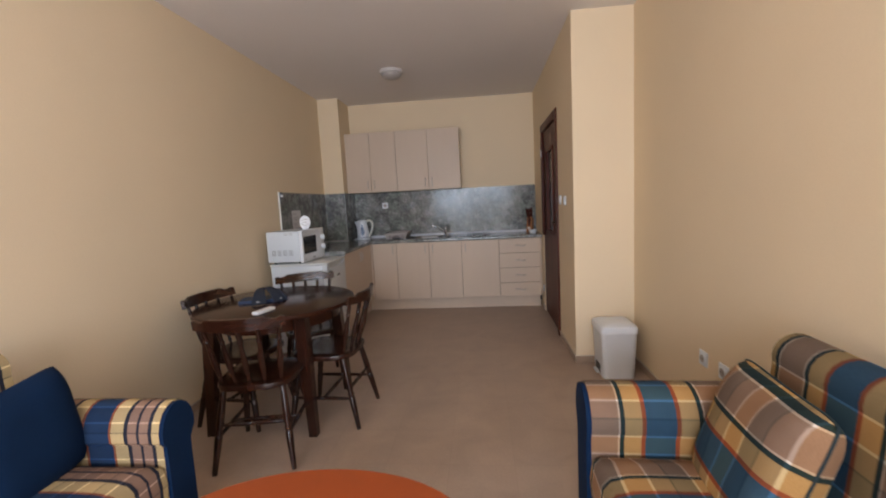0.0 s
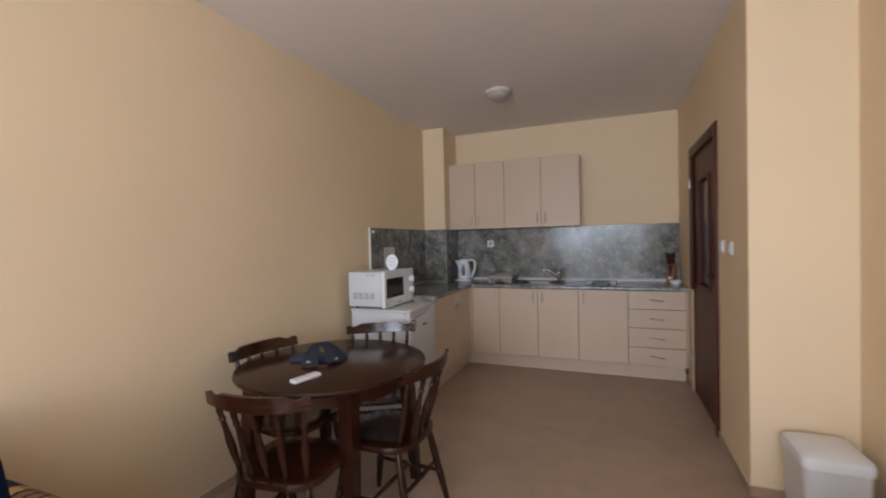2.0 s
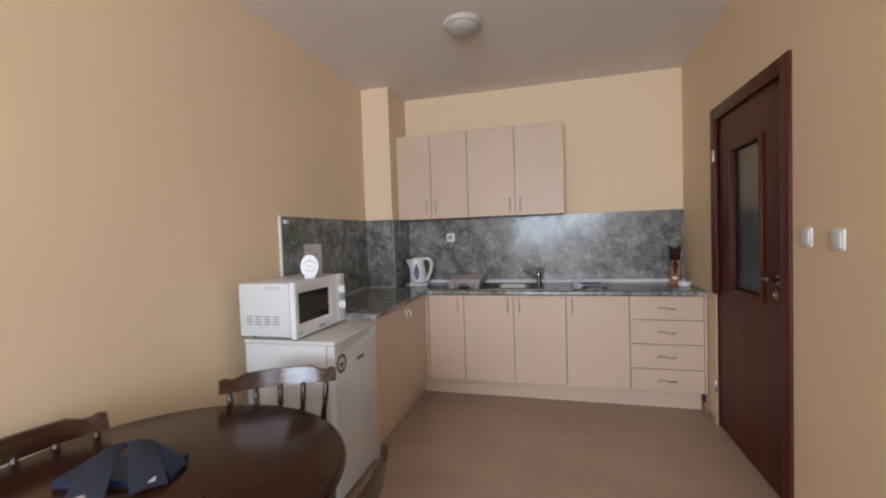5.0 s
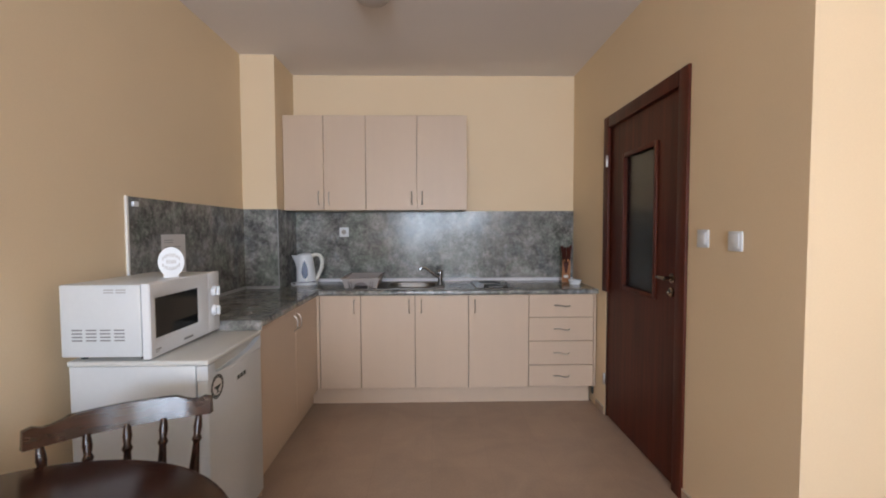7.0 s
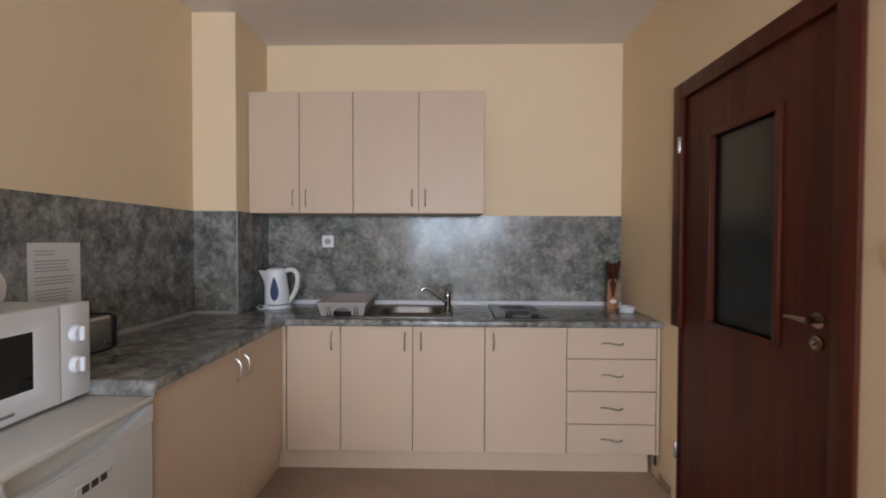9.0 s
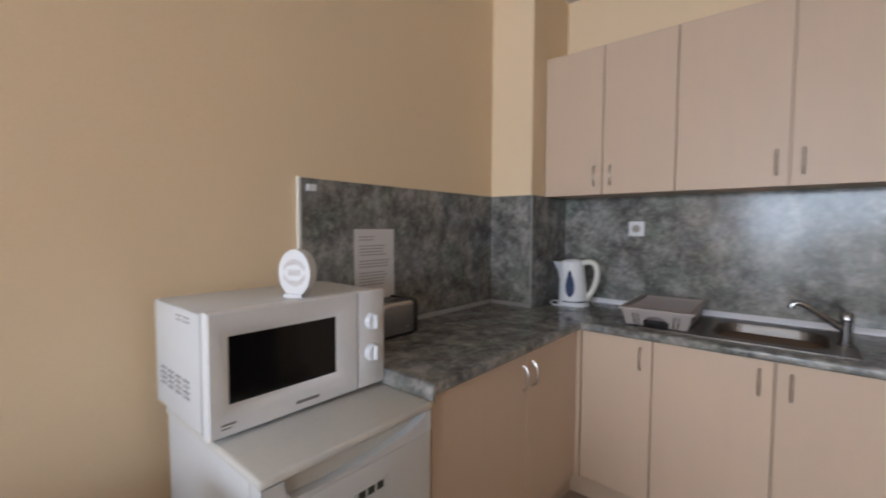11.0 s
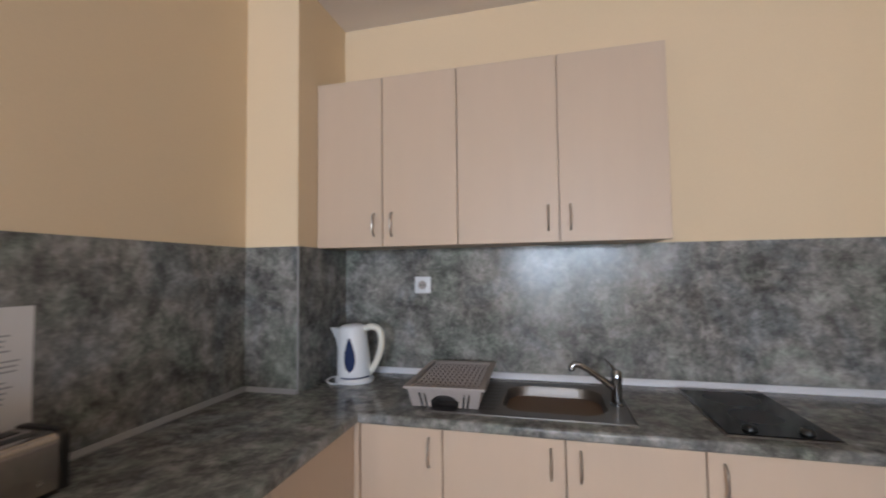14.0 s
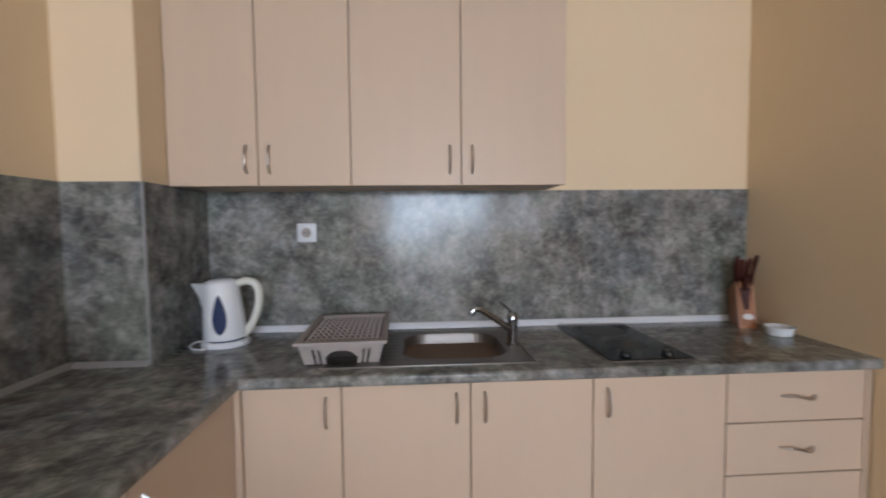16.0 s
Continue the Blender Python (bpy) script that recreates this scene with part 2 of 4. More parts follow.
PAPER = surface("printed_paper", (0.68, 0.66, 0.65), 0.75, big=6, var=0.03, relief=0.05)
DEEPBLUE = surface("deep_blue_plastic", (0.010, 0.022, 0.085), 0.25, var=0.1, relief=0)
BLUE = surface("navy_blue_cloth", (0.0042, 0.0175, 0.052), 0.92, big=7, fine=300, var=0.16, relief=0.4, spec=0.15)
PIPING = surface("dark_teal_piping", (0.008, 0.022, 0.026), 0.85, fine=250, var=0.15, relief=0.3)
ORANGE = surface("orange_table_paint", (0.33, 0.062, 0.012), 0.42, big=3, fine=70, var=0.07, relief=0.06)
BOOKBLUE = surface("blue_cover", (0.007, 0.023, 0.070), 0.55, big=9, var=0.25)
BOOKGREY = surface("slate_cover", (0.010, 0.016, 0.030), 0.75, big=9, var=0.2)
LAMPRIM = surface("off_white_lamp_rim", (0.60, 0.56, 0.53), 0.4, var=0.03, relief=0)
OPAL = surface("opal_lamp_glass", (0.42, 0.38, 0.36), 0.35, var=0.03, relief=0)
DOORGLASS = glass("frosted_grey_glass", (0.50, 0.53, 0.52), 0.22)
PANE = glass("clear_window_glass", (0.95, 0.97, 0.96), 0.0)
cream, navy, blue, rust, pink = (0.63, 0.48, 0.25), (0.014, 0.018, 0.04), (0.007, 0.038, 0.115), (0.33, 0.10, 0.045), (0.36, 0.225, 0.165)
PLAID_NAVY = plaid("navy_and_cream_check", [(5, cream), (1, rust), (10, blue), (1, rust), (5, cream), (1.5, navy), (3.5, pink), (1, navy), (3.5, pink), (1.5, navy)],
                   [(9, (0.70, 0.66, 0.64)), (0.9, (1.5, 1.5, 1.5)), (9, (0.92, 0.86, 0.80)), (0.8, (0.42, 0.42, 0.45)), (6, (0.78, 0.74, 0.70)), (0.9, (1.5, 1.5, 1.5))], 0.33, 1.0, 0.15)
tan, green, straw, sea, brick_red, chalk = (0.30, 0.205, 0.15), (0.006, 0.028, 0.033), (0.46, 0.32, 0.15), (0.030, 0.095, 0.175), (0.29, 0.075, 0.027), (0.55, 0.46, 0.38)
PLAID_TAN = plaid("tan_and_steel_blue_check", [(0.6, chalk), (10.6, tan), (0.6, chalk), (1.6, green), (6, straw), (1.4, brick_red), (10.3, sea), (1.4, brick_red), (6, straw), (1.6, green)],
                  [(5.6, (1.0, 0.77, 0.54)), (0.6, (1.35, 1.35, 1.35)), (5.4, (0.56, 0.55, 0.54)), (0.5, (0.40, 0.42, 0.42)), (5.0, (0.74, 0.65, 0.58)), (0.7, (1.35, 1.35, 1.35))], 0.37, 1.0, 0.19)


# ---- mesh helpers ----
def box(bm, x0, x1, y0, y1, z0, z1, bevel=0.0, seg=2):
    vs = [bm.verts.new((x, y, z)) for x in (x0, x1) for y in (y0, y1) for z in (z0, z1)]
    fs = [bm.faces.new([vs[i] for i in q]) for q in ((0, 1, 3, 2), (4, 6, 7, 5), (0, 4, 5, 1), (2, 3, 7, 6), (0, 2, 6, 4), (1, 5, 7, 3))]
    if bevel:
        es = list({e for f in fs for e in f.edges})
        bmesh.ops.bevel(bm, geom=es, offset=bevel, segments=seg, profile=0.5, affect="EDGES")
    return bm


def boxes(*rows, bevel=0.0):
    bm = bmesh.new()
    for r in rows:
        box(bm, *r, bevel=bevel)
    return bm


def rings(bm, loops, caps=True, closed=True):
    """Skin a row of vertex loops."""
    made = [[bm.verts.new(p) for p in loop] for loop in loops]
    n = len(made[0])
    for a, b in zip(made, made[1:]):
        for i in range(n if closed else n - 1):
            j = (i + 1) % n
            bm.faces.new((a[i], a[j], b[j], b[i]))
    if caps:
        bm.faces.new(made[0][::-1])
        bm.faces.new(made[-1])
    return bm


def turned(bm, p0, p1, profile, seg=12, sx=1.0, sy=1.0):
    """A turned piece from p0 to p1; profile: (fraction along, radius)."""
    p0, p1 = Vector(p0), Vector(p1)
    d = (p1 - p0).normalized()
    side = Vector((1, 0, 0)) if abs(d.x) < 0.9 else Vector((0, 1, 0))
    u = (side - d * side.dot(d)).normalized()
    v = d.cross(u)
    loops = []
    for f, r in profile:
        c = p0.lerp(p1, f)
        loops.append([c + (u * math.cos(a) * sx + v * math.sin(a) * sy) * r for a in (2 * math.pi * i / seg for i in range(seg))])
    return rings(bm, loops)


def tube(bm, pts, radius, seg=10):
    pts = [Vector(p) for p in pts]
    loops, u = [], None
    for i, p in enumerate(pts):
        d = (pts[min(i + 1, len(pts) - 1)] - pts[max(i - 1, 0)]).normalized()
        if u is None:
            s = Vector((0, 0, 1)) if abs(d.z) < 0.9 else Vector((1, 0, 0))
            u = s
        u = (u - d * u.dot(d)).normalized()
        v = d.cross(u)
        r = radius[i] if isinstance(radius, (list, tuple)) else radius
        loops.append([p + (u * math.cos(a) + v * math.sin(a)) * r for a in (2 * math.pi * k / seg for k in range(seg))])
    return rings(bm, loops)


def smooth(pts, n=5):
    """Catmull-Rom through the points."""
    p = [Vector(q) for q in pts]
    p = [p[0] * 2 - p[1]] + p + [p[-1] * 2 - p[-2]]
    out = []
    for a, b, c, d in zip(p, p[1:], p[2:], p[3:]):
        for k in range(n):
            f = k / n
            out.append(0.5 * (2 * b + (c - a) * f + (2 * a - 5 * b + 4 * c - d) * f * f + (3 * b - a - 3 * c + d) * f ** 3))
    return out + [p[-2]]


def prism(bm, outline, lo, hi, place):
    """Extrude a 2D outline from lo to hi; place(a, b, h) gives the point."""
    return rings(bm, [[place(a, b, lo) for a, b in outline], [place(a, b, hi) for a, b in outline]])


def bevelled(bm, offset, seg=2, angle=30):
    es = [e for e in bm.edges if len(e.link_faces) == 2 and e.calc_face_angle(0) > radians(angle)]
    bmesh.ops.bevel(bm, geom=es, offset=offset, segments=seg, profile=0.5, affect="EDGES")
    return bm


def mesh_of(name, bm, material, uv=None):
    bmesh.ops.recalc_face_normals(bm, faces=bm.faces)
    if uv:
        lay = bm.loops.layers.uv.new("UVMap")
        for f in bm.faces:
            for lp in f.loops:
                lp[lay].uv = uv(lp.vert.co, f.normal)
    me = bpy.data.meshes.new(name)
    bm.to_mesh(me)
    bm.free()
    me.materials.append(material)
    for pl in me.polygons:
        pl.use_smooth = True
    me.set_sharp_from_angle(angle=radians(38))
    return me


def part(name, bm, material, parent, label="", uv=None):
    ob = new(name, mesh_of(name, bm, material, uv))
    ob.parent = parent
    return tagged(ob, label) if label else ob


def thing(name, label, category, m=None, group=""):
    ob = new(name)
    ob.empty_display_size = 0.1
    ob.matrix_basis = m if m is not None else Matrix()
    return tagged(ob, label, category, group)


def structure(name, bm, material, label, category):
    return tagged(new(name, mesh_of(name, bm, material)), label, category, kind="structure")


def solo(name, bm, material, label, category, m=None, group=""):
    ob = new(name, mesh_of(name, bm, material))
    if m is not None:
        ob.matrix_basis = m
    return tagged(ob, label, category, group)


def arc(cx, cy, r, a0, a1, n, ry=None):
    return [(cx + r * math.cos(radians(a0 + (a1 - a0) * i / n)), cy + (ry or r) * math.sin(radians(a0 + (a1 - a0) * i / n))) for i in range(n + 1)]


# ---- the room ----
T = 0.12
DY0, DY1, DZ = 5.69, 6.60, 2.075
structure("floor", boxes((XL - T, XR + T, YF - T, YS, -0.1, 0.0), (XL - T, 3.0, YS, YB + T, -0.1, 0.0)), FLOOR, "tan ceramic tile floor with close joints", "floor")
structure("ceiling", boxes((XL - T, XR + T, YF - T, YS, H, H + 0.12), (XL - T, 3.0, YS, YB + T, H, H + 0.12)), CEIL, "plain white painted ceiling", "ceiling")
structure("wall_west", boxes((XL - T, XL, YF, YB, 0, H)), WALL, "long cream painted plaster wall", "wall")
structure("wall_north", boxes((XL - T, 3.0, YB, YB + T, 0, H)), WALL, "cream painted kitchen wall", "wall")
structure("wall_east_kitchen", boxes((XK, XK + T, YS, DY0, 0, H), (XK, XK + T, DY1, YB, 0, H), (XK, XK + T, DY0, DY1, DZ, H)), WALL, "cream painted wall with a door opening", "wall")
structure("wall_step", boxes((XK + T, 3.0, YS, YS + T, 0, H)), WALL, "narrow cream painted return wall", "wall")
structure("wall_east_living", boxes((XR, XR + T, YF, EY0, 0, H), (XR, XR + T, EY1, YS, 0, H), (XR, XR + T, EY0, EY1, 0, EZ0), (XR, XR + T, EY0, EY1, EZ1, H)), WALL, "cream painted living room wall with a window opening", "wall")
structure("wall_south", boxes((XL - T, WX0, YF - T, YF, 0, H), (WX1, XR + T, YF - T, YF, 0, H), (WX0, WX1, YF - T, YF, 0, WZ0), (WX0, WX1, YF - T, YF, WZ1, H)), WALL, "cream wall with a balcony window opening", "wall")
structure("wall_hall", boxes((2.88, 3.0, YS + T, YB, 0, H)), WALL, "plain hall wall behind the door", "wall")
structure("wall_column", boxes((XL, -0.87, 6.90, YB, 0, H)), WALL, "cream painted corner column", "wall")



def window_in(name, label, lo, hi, mid, z0, z1, at):
    """Two-pane window; at(u, d, z) places a point u along the wall and d outwards."""
    win = tagged(new(name), label, "window", kind="structure")

    def bar(u0, u1, d0, d1, za, zb):
        (xa, ya), (xb, yb) = at(u0, d0), at(u1, d1)
        return (min(xa, xb), max(xa, xb), min(ya, yb), max(ya, yb), za, zb)

    part("window_frame", boxes(bar(lo, lo + 0.06, 0.03, 0.09, z0, z1), bar(hi - 0.06, hi, 0.03, 0.09, z0, z1), bar(lo + 0.06, hi - 0.06, 0.03, 0.09, z0, z0 + 0.06),
                               bar(lo + 0.06, hi - 0.06, 0.03, 0.09, z1 - 0.06, z1), bar(mid - 0.03, mid + 0.03, 0.03, 0.09, z0 + 0.06, z1 - 0.06)), WHITE_PL, win)
    for a, b in ((lo + 0.06, mid - 0.03), (mid + 0.03, hi - 0.06)):
        pane = part("pane", boxes(bar(a, b, 0.059, 0.065, z0 + 0.06, z1 - 0.06)), PANE, win)
        pane.visible_shadow = False


window_in("window_1", "white framed balcony window", WX0, WX1, WXM, WZ0, WZ1, lambda u, d: (u, YF - d))
window_in("window_2", "white framed side window", EY0, EY1, EYM, EZ0, EZ1, lambda u, d: (XR + d, u))


def skirting(rows):
    b, g = bmesh.new(), bmesh.new()
    for x0, x1, y0, y1 in rows:
        box(b, x0, x1, y0, y1, 0.0, 0.055, 0.002, 1)
        box(g, x0, x1, y0, y1, 0.0555, 0.059)
    ob = structure("baseboard", b, SKIRT, "tan tile skirting along the walls", "baseboard")
    part("joint", g, GROUT, ob)


skirting([(XL, XL + 0.009, YF, 5.19), (XR - 0.009, XR, YF, YS - 0.009), (XK, XR, YS - 0.009, YS), (XK - 0.009, XK, YS - 0.009, 5.625), (XK - 0.012, XK - 0.0025, 6.606, 6.74)])

# ---- door with frosted glass ----
door = tagged(new("door_1"), "dark mahogany door with frosted glass, closed", "door", kind="structure")
LX = XK + 0.012
gy0, gy1, gz0, gz1 = 5.955, 6.345, 0.975, 1.82
leaf = part("door_leaf", boxes((LX, LX + 0.04, DY0 + 0.02, gy0, 0.008, DZ - 0.02), (LX, LX + 0.04, gy1, DY1 - 0.02, 0.008, DZ - 0.02),
                               (LX, LX + 0.04, gy0, gy1, 0.008, gz0), (LX, LX + 0.04, gy0, gy1, gz1, DZ - 0.02)), DOORWOOD, door)
bead = bmesh.new()
for y0, y1, z0, z1 in ((gy0 - 0.022, gy0 + 0.006, gz0 - 0.022, gz1 + 0.022), (gy1 - 0.006, gy1 + 0.022, gz0 - 0.022, gz1 + 0.022),
                       (gy0 + 0.006, gy1 - 0.006, gz0 - 0.022, gz0 + 0.006), (gy0 + 0.006, gy1 - 0.006, gz1 - 0.006, gz1 + 0.022)):
    box(bead, LX - 0.012, LX + 0.002, y0, y1, z0, z1, 0.004, 2)
part("glazing_bead", bead, DOORWOOD, leaf)
part("glass_pane", boxes((LX + 0.016, LX + 0.022, gy0, gy1, gz0, gz1)), DOORGLASS, leaf, "frosted grey glass pane")
cas = bmesh.new()
box(cas, XK - 0.014, XK + 0.008, DY0 - 0.065, DY0 + 0.018, 0.0, DZ + 0.062, 0.004)
box(cas, XK - 0.014, XK + 0.008, DY1 - 0.045, DY1 + 0.034, 0.905, DZ + 0.062, 0.004)
box(cas, XK - 0.0135, XK + 0.008, DY0 + 0.018, DY1 - 0.045, DZ - 0.018, DZ + 0.062, 0.004)
part("casing", cas, DOORWOOD, door)
part("jamb", boxes((XK + 0.008, XK + T, DY0 - 0.001, DY0 + 0.018, 0, DZ), (XK + 0.008, XK + T, DY1 - 0.018, DY1 + 0.001, 0, DZ), (XK + 0.008, XK + T, DY0 + 0.018, DY1 - 0.018, DZ - 0.018, DZ + 0.001)), DOORWOOD, door)
hb = bmesh.new()
turned(hb, (LX, 5.775, 1.09), (LX - 0.046, 5.775, 1.09), [(0, 0.026), (0.12, 0.026), (0.15, 0.011), (1, 0.011)], 16)
tube(hb, [(LX - 0.042, 5.772, 1.09), (LX - 0.045, 5.79, 1.091), (LX - 0.044, 5.825, 1.092), (LX - 0.040, 5.862, 1.090)], [0.010, 0.010, 0.008, 0.0065])
part("door_handle", hb, BRONZE, leaf, "worn bronze lever handle")
kb = bmesh.new()
turned(kb, (LX, 5.775, 1.017), (LX - 0.014, 5.775, 1.017), [(0, 0.024), (0.7, 0.024), (1, 0.018)], 16)
box(kb, LX - 0.026, LX - 0.012, 5.768, 5.782, 1.010, 1.024, 0.003)
part("lock_rosette", kb, BRONZE, leaf)
for hz in (0.28, 1.826):
    hg = bmesh.new()
    turned(hg, (XK - 0.018, DY1 - 0.038, hz - 0.04), (XK - 0.018, DY1 - 0.038, hz + 0.04), [(0, 0.007), (0.05, 0.009), (0.48, 0.009), (0.5, 0.007), (0.52, 0.009), (0.95, 0.009), (1, 0.006)], 10)
    part("hinge", hg, ALU, door, "small silver hinge")


# ---- switches and sockets ----
def wall_plate(name, label, category, m, kind_of):
    """A plate in the local x-z plane that faces -y."""
    th = thing(name, label, category, m)
    part("plate", box(bmesh.new(), -0.041, 0.041, -0.009, 0.0, -0.041, 0.041, 0.005), WHITE_PL, th)
    if kind_of == "switch":
        part("rocker", box(bmesh.new(), -0.029, 0.029, -0.014, -0.008, -0.029, 0.029, 0.004), WHITE_PL, th)
    else:
        part("ring", turned(bmesh.new(), (0, -0.008, 0), (0, -0.013, 0), [(0, 0.030), (0.6, 0.030), (1, 0.026)], 24), WHITE_PL, th)
        part("recess", turned(bmesh.new(), (0, -0.012, 0), (0, -0.0136, 0), [(0, 0.021), (1, 0.021)], 20), GREY_PL, th)
        for x in (-0.0095, 0.0095):
            part("pin_hole", turned(bmesh.new(), (x, -0.013, 0), (x, -0.0145, 0), [(0, 0.0035), (1, 0.0035)], 8), BLACK, th)
    return th


wall_plate("light_switch", "white square light switch on the cream wall", "switch", pose(XK, 5.505, 1.303, 0, 0, -90), "switch")
wall_plate("light_switch", "white square light switch further from the door", "switch", pose(XK, 5.298, 1.296, 0, 0, -90), "switch")
wall_plate("wall_socket", "white wall socket on the marbled splashback", "socket", pose(-0.443, YB - 0.0105, 1.334), "socket")
wall_plate("wall_socket", "white wall socket low on the cream wall", "socket", pose(XR, 3.92, 0.43, 0, 0, -90), "socket")
wall_plate("wall_socket", "white wall socket low beside the sofa", "socket", pose(XR, 3.73, 0.43, 0, 0, -90), "socket")

# ---- ceiling lamp ----
lamp = thing("ceiling_lamp", "round white flush ceiling lamp, switched off", "lamp", pose(0.012, 6.0, H))
part("rim", turned(bmesh.new(), (0, 0, 0), (0, 0, -0.035), [(0, 0.110), (0.1, 0.118), (0.85, 0.118), (1, 0.108)], 40), LAMPRIM, lamp)
part("bowl", turned(bmesh.new(), (0, 0, -0.034), (0, 0, -0.090), [(0, 0.106), (0.35, 0.100), (0.65, 0.084), (0.88, 0.052), (1, 0.012)], 40), OPAL, lamp)

# ---- fitted kitchen ----
CF, DFY, DFX = 0.865, 6.752, -0.532


def bow(bm, p, axis, length, out, lift=0.024, r=0.0042, wave=0.0):
    """A bow handle centred at p along axis, standing off in the direction out."""
    p, axis, out = Vector(p), Vector(axis), Vector(out)
    up = axis.cross(out)
    pts = []
    for i in range(9):
        s = i / 8 * 2 - 1
        pts.append(p + axis * (s * length / 2) + out * (lift * (1 - s ** 4) - 0.001) + up * wave * math.sin(s * math.pi))
    return tube(bm, pts, r, 8)


def board(bm, across, lo, hi, z0, z1, face, thick=0.018):
    """A door front on the back run (across='x') or the side run (across='y')."""
    if across == "x":
        return box(bm, lo + 0.002, hi - 0.002, face, face + thick, z0, z1, 0.0015, 1)
    return box(bm, face - thick, face, lo + 0.002, hi - 0.002, z0, z1, 0.0015, 1)


def back_unit(label, x0, x1, fronts):
    """fronts: (kind, x0, x1, handle x) of doors, or 'drawers'."""
    u = thing("base_cabinet", label, "cabinet", group="kitchen base cabinets")
    part("body", boxes((x0 + 0.001, x1 - 0.001, DFY + 0.02, 7.30, 0.15, CF - 0.001)), CAB_EDGE, u)
    if fronts == "drawers":
        for z0, z1 in ((0.154, 0.319), (0.323, 0.503), (0.507, 0.684), (0.688, 0.860)):
            d = part("drawer_front", board(bmesh.new(), "x", x0, x1, z0, z1, DFY), CAB, u)
            part("handle", bow(bmesh.new(), ((x0 + x1) / 2 + 0.005, DFY, (z0 + z1) / 2), (1, 0, 0), 0.12, (0, -1, 0), 0.022, 0.0042, 0.006), HANDLE, d, "wavy nickel handle")
    else:
        for a, b, hx in fronts:
            d = part("door", board(bmesh.new(), "x", a, b, 0.154, 0.860, DFY), CAB, u)
            part("handle", bow(bmesh.new(), (hx, DFY, 0.775), (0, 0, 1), 0.10, (0, -1, 0)), HANDLE, d, "nickel bow handle")
    return u


back_unit("narrow pale beech corner base cabinet, closed", -0.515, -0.207, [(-0.513, -0.207, -0.255)])
back_unit("pale beech sink cabinet with two closed doors", -0.207, 0.604, [(-0.207, 0.201, 0.156), (0.201, 0.604, 0.248)])
back_unit("pale beech single door base cabinet under the hob", 0.604, 1.060, [(0.604, 1.060, 0.652)])
back_unit("pale beech cabinet with four closed drawers", 1.060, 1.555, "drawers")
side = thing("base_cabinet", "pale beech two-door base cabinet beside the fridge", "cabinet", group="kitchen base cabinets")
part("body", boxes((-1.11, DFX - 0.02, 5.715, 6.768, 0.15, CF - 0.001)), CAB_EDGE, side)
part("end_panel", boxes((-1.11, DFX - 0.001, 5.705, 5.714, 0.0, CF - 0.001)), CAB, side)
for a, b, hy in ((5.716, 6.270, 6.238), (6.270, 6.742, 6.312)):
    d = part("door", board(bmesh.new(), "y", a, b, 0.154, 0.860, DFX), CAB, side)
    part("handle", bow(bmesh.new(), (DFX, hy, 0.765), (0, 0, 1), 0.10, (1, 0, 0)), HANDLE, d, "nickel bow handle")
solo("filler_panel", boxes((-0.552, -0.5145, 6.744, 6.770, 0.154, 0.860)), CAB, "pale beech corner filler between the cabinets", "panel")
solo("filler_panel", boxes((1.5565, 1.5715, 6.750, 6.768, 0.154, 0.860)), CAB, "pale beech filler strip between drawers and wall", "panel")
solo("plinth_board", boxes((-0.60, 1.560, 6.855, 6.871, 0.0, 0.149)), CAB, "pale beech plinth board under the cabinets", "plinth")
solo("plinth_board", boxes((-0.616, -0.600, 5.715, 6.871, 0.0, 0.149)), CAB, "pale beech plinth board beside the fridge", "plinth")
solo("filler_panel", boxes((1.5780, 1.5795, 6.584, 6.752, 0.0, 0.902)), WALL, "cream painted filler strip below the door frame", "panel")
solo("cable_end", turned(bmesh.new(), (1.548, 6.744, 0.10), (1.548, 6.744, 0.155), [(0, 0.006), (0.2, 0.009), (0.8, 0.009), (1, 0.005)], 8), BLACK, "small black cable end beside the plinth", "cable")


def wall_unit(label, x0, x1, mid, handles):
    u = thing("wall_cabinet", label, "cabinet", group="kitchen wall cabinets")
    part("body", boxes((x0 + 0.0005, x1 - 0.0005, 7.069, YB - 0.002, 1.516, 2.274)), CAB, u)
    for (a, b), hx in zip(((x0, mid), (mid, x1)), handles):
        d = part("door", board(bmesh.new(), "x", a, b, 1.512, 2.274, 7.048), CAB, u)
        part("handle", bow(bmesh.new(), (hx, 7.048, 1.610), (0, 0, 1), 0.105, (0, -1, 0)), HANDLE, d, "nickel bow handle")


wall_unit("pale beech wall cabinet with two doors, closed", -0.868, -0.205, -0.545, (-0.586, -0.503))
wall_unit("wider pale beech wall cabinet over the sink, closed", -0.205, 0.616, 0.209, (0.166, 0.251))

# worktop with a cut-out for the bowl, splashback panels, seal strips
CFY, CFX = 6.722, -0.508
wt = thing("worktop", "grey marbled laminate worktop, L-shaped", "worktop")
bx0, bx1, by0, by1 = -0.025, 0.36, 6.85, 7.195
for row in ((XL, CFX - 0.012, 5.706, 6.734), (XL, bx0, 6.734, YB), (bx0, bx1, 6.734, by0), (bx0, bx1, by1, YB), (bx1, XK, 6.734, YB)):
    part("slab", boxes((*row, CF, 0.90)), STONE, wt)
nose = [(0.0, CF), (0.006, CF), (0.012, CF + 0.006)] + [(0.012 - 0.010 + 0.010 * math.cos(radians(a)), 0.89 + 0.010 * math.sin(radians(a))) for a in (0, 30, 60, 90)] + [(0.0, 0.90)]
part("front_edge", prism(bmesh.new(), nose, CFX, XK, lambda a, b, h: (h, 6.734 - a, b)), STONE, wt)
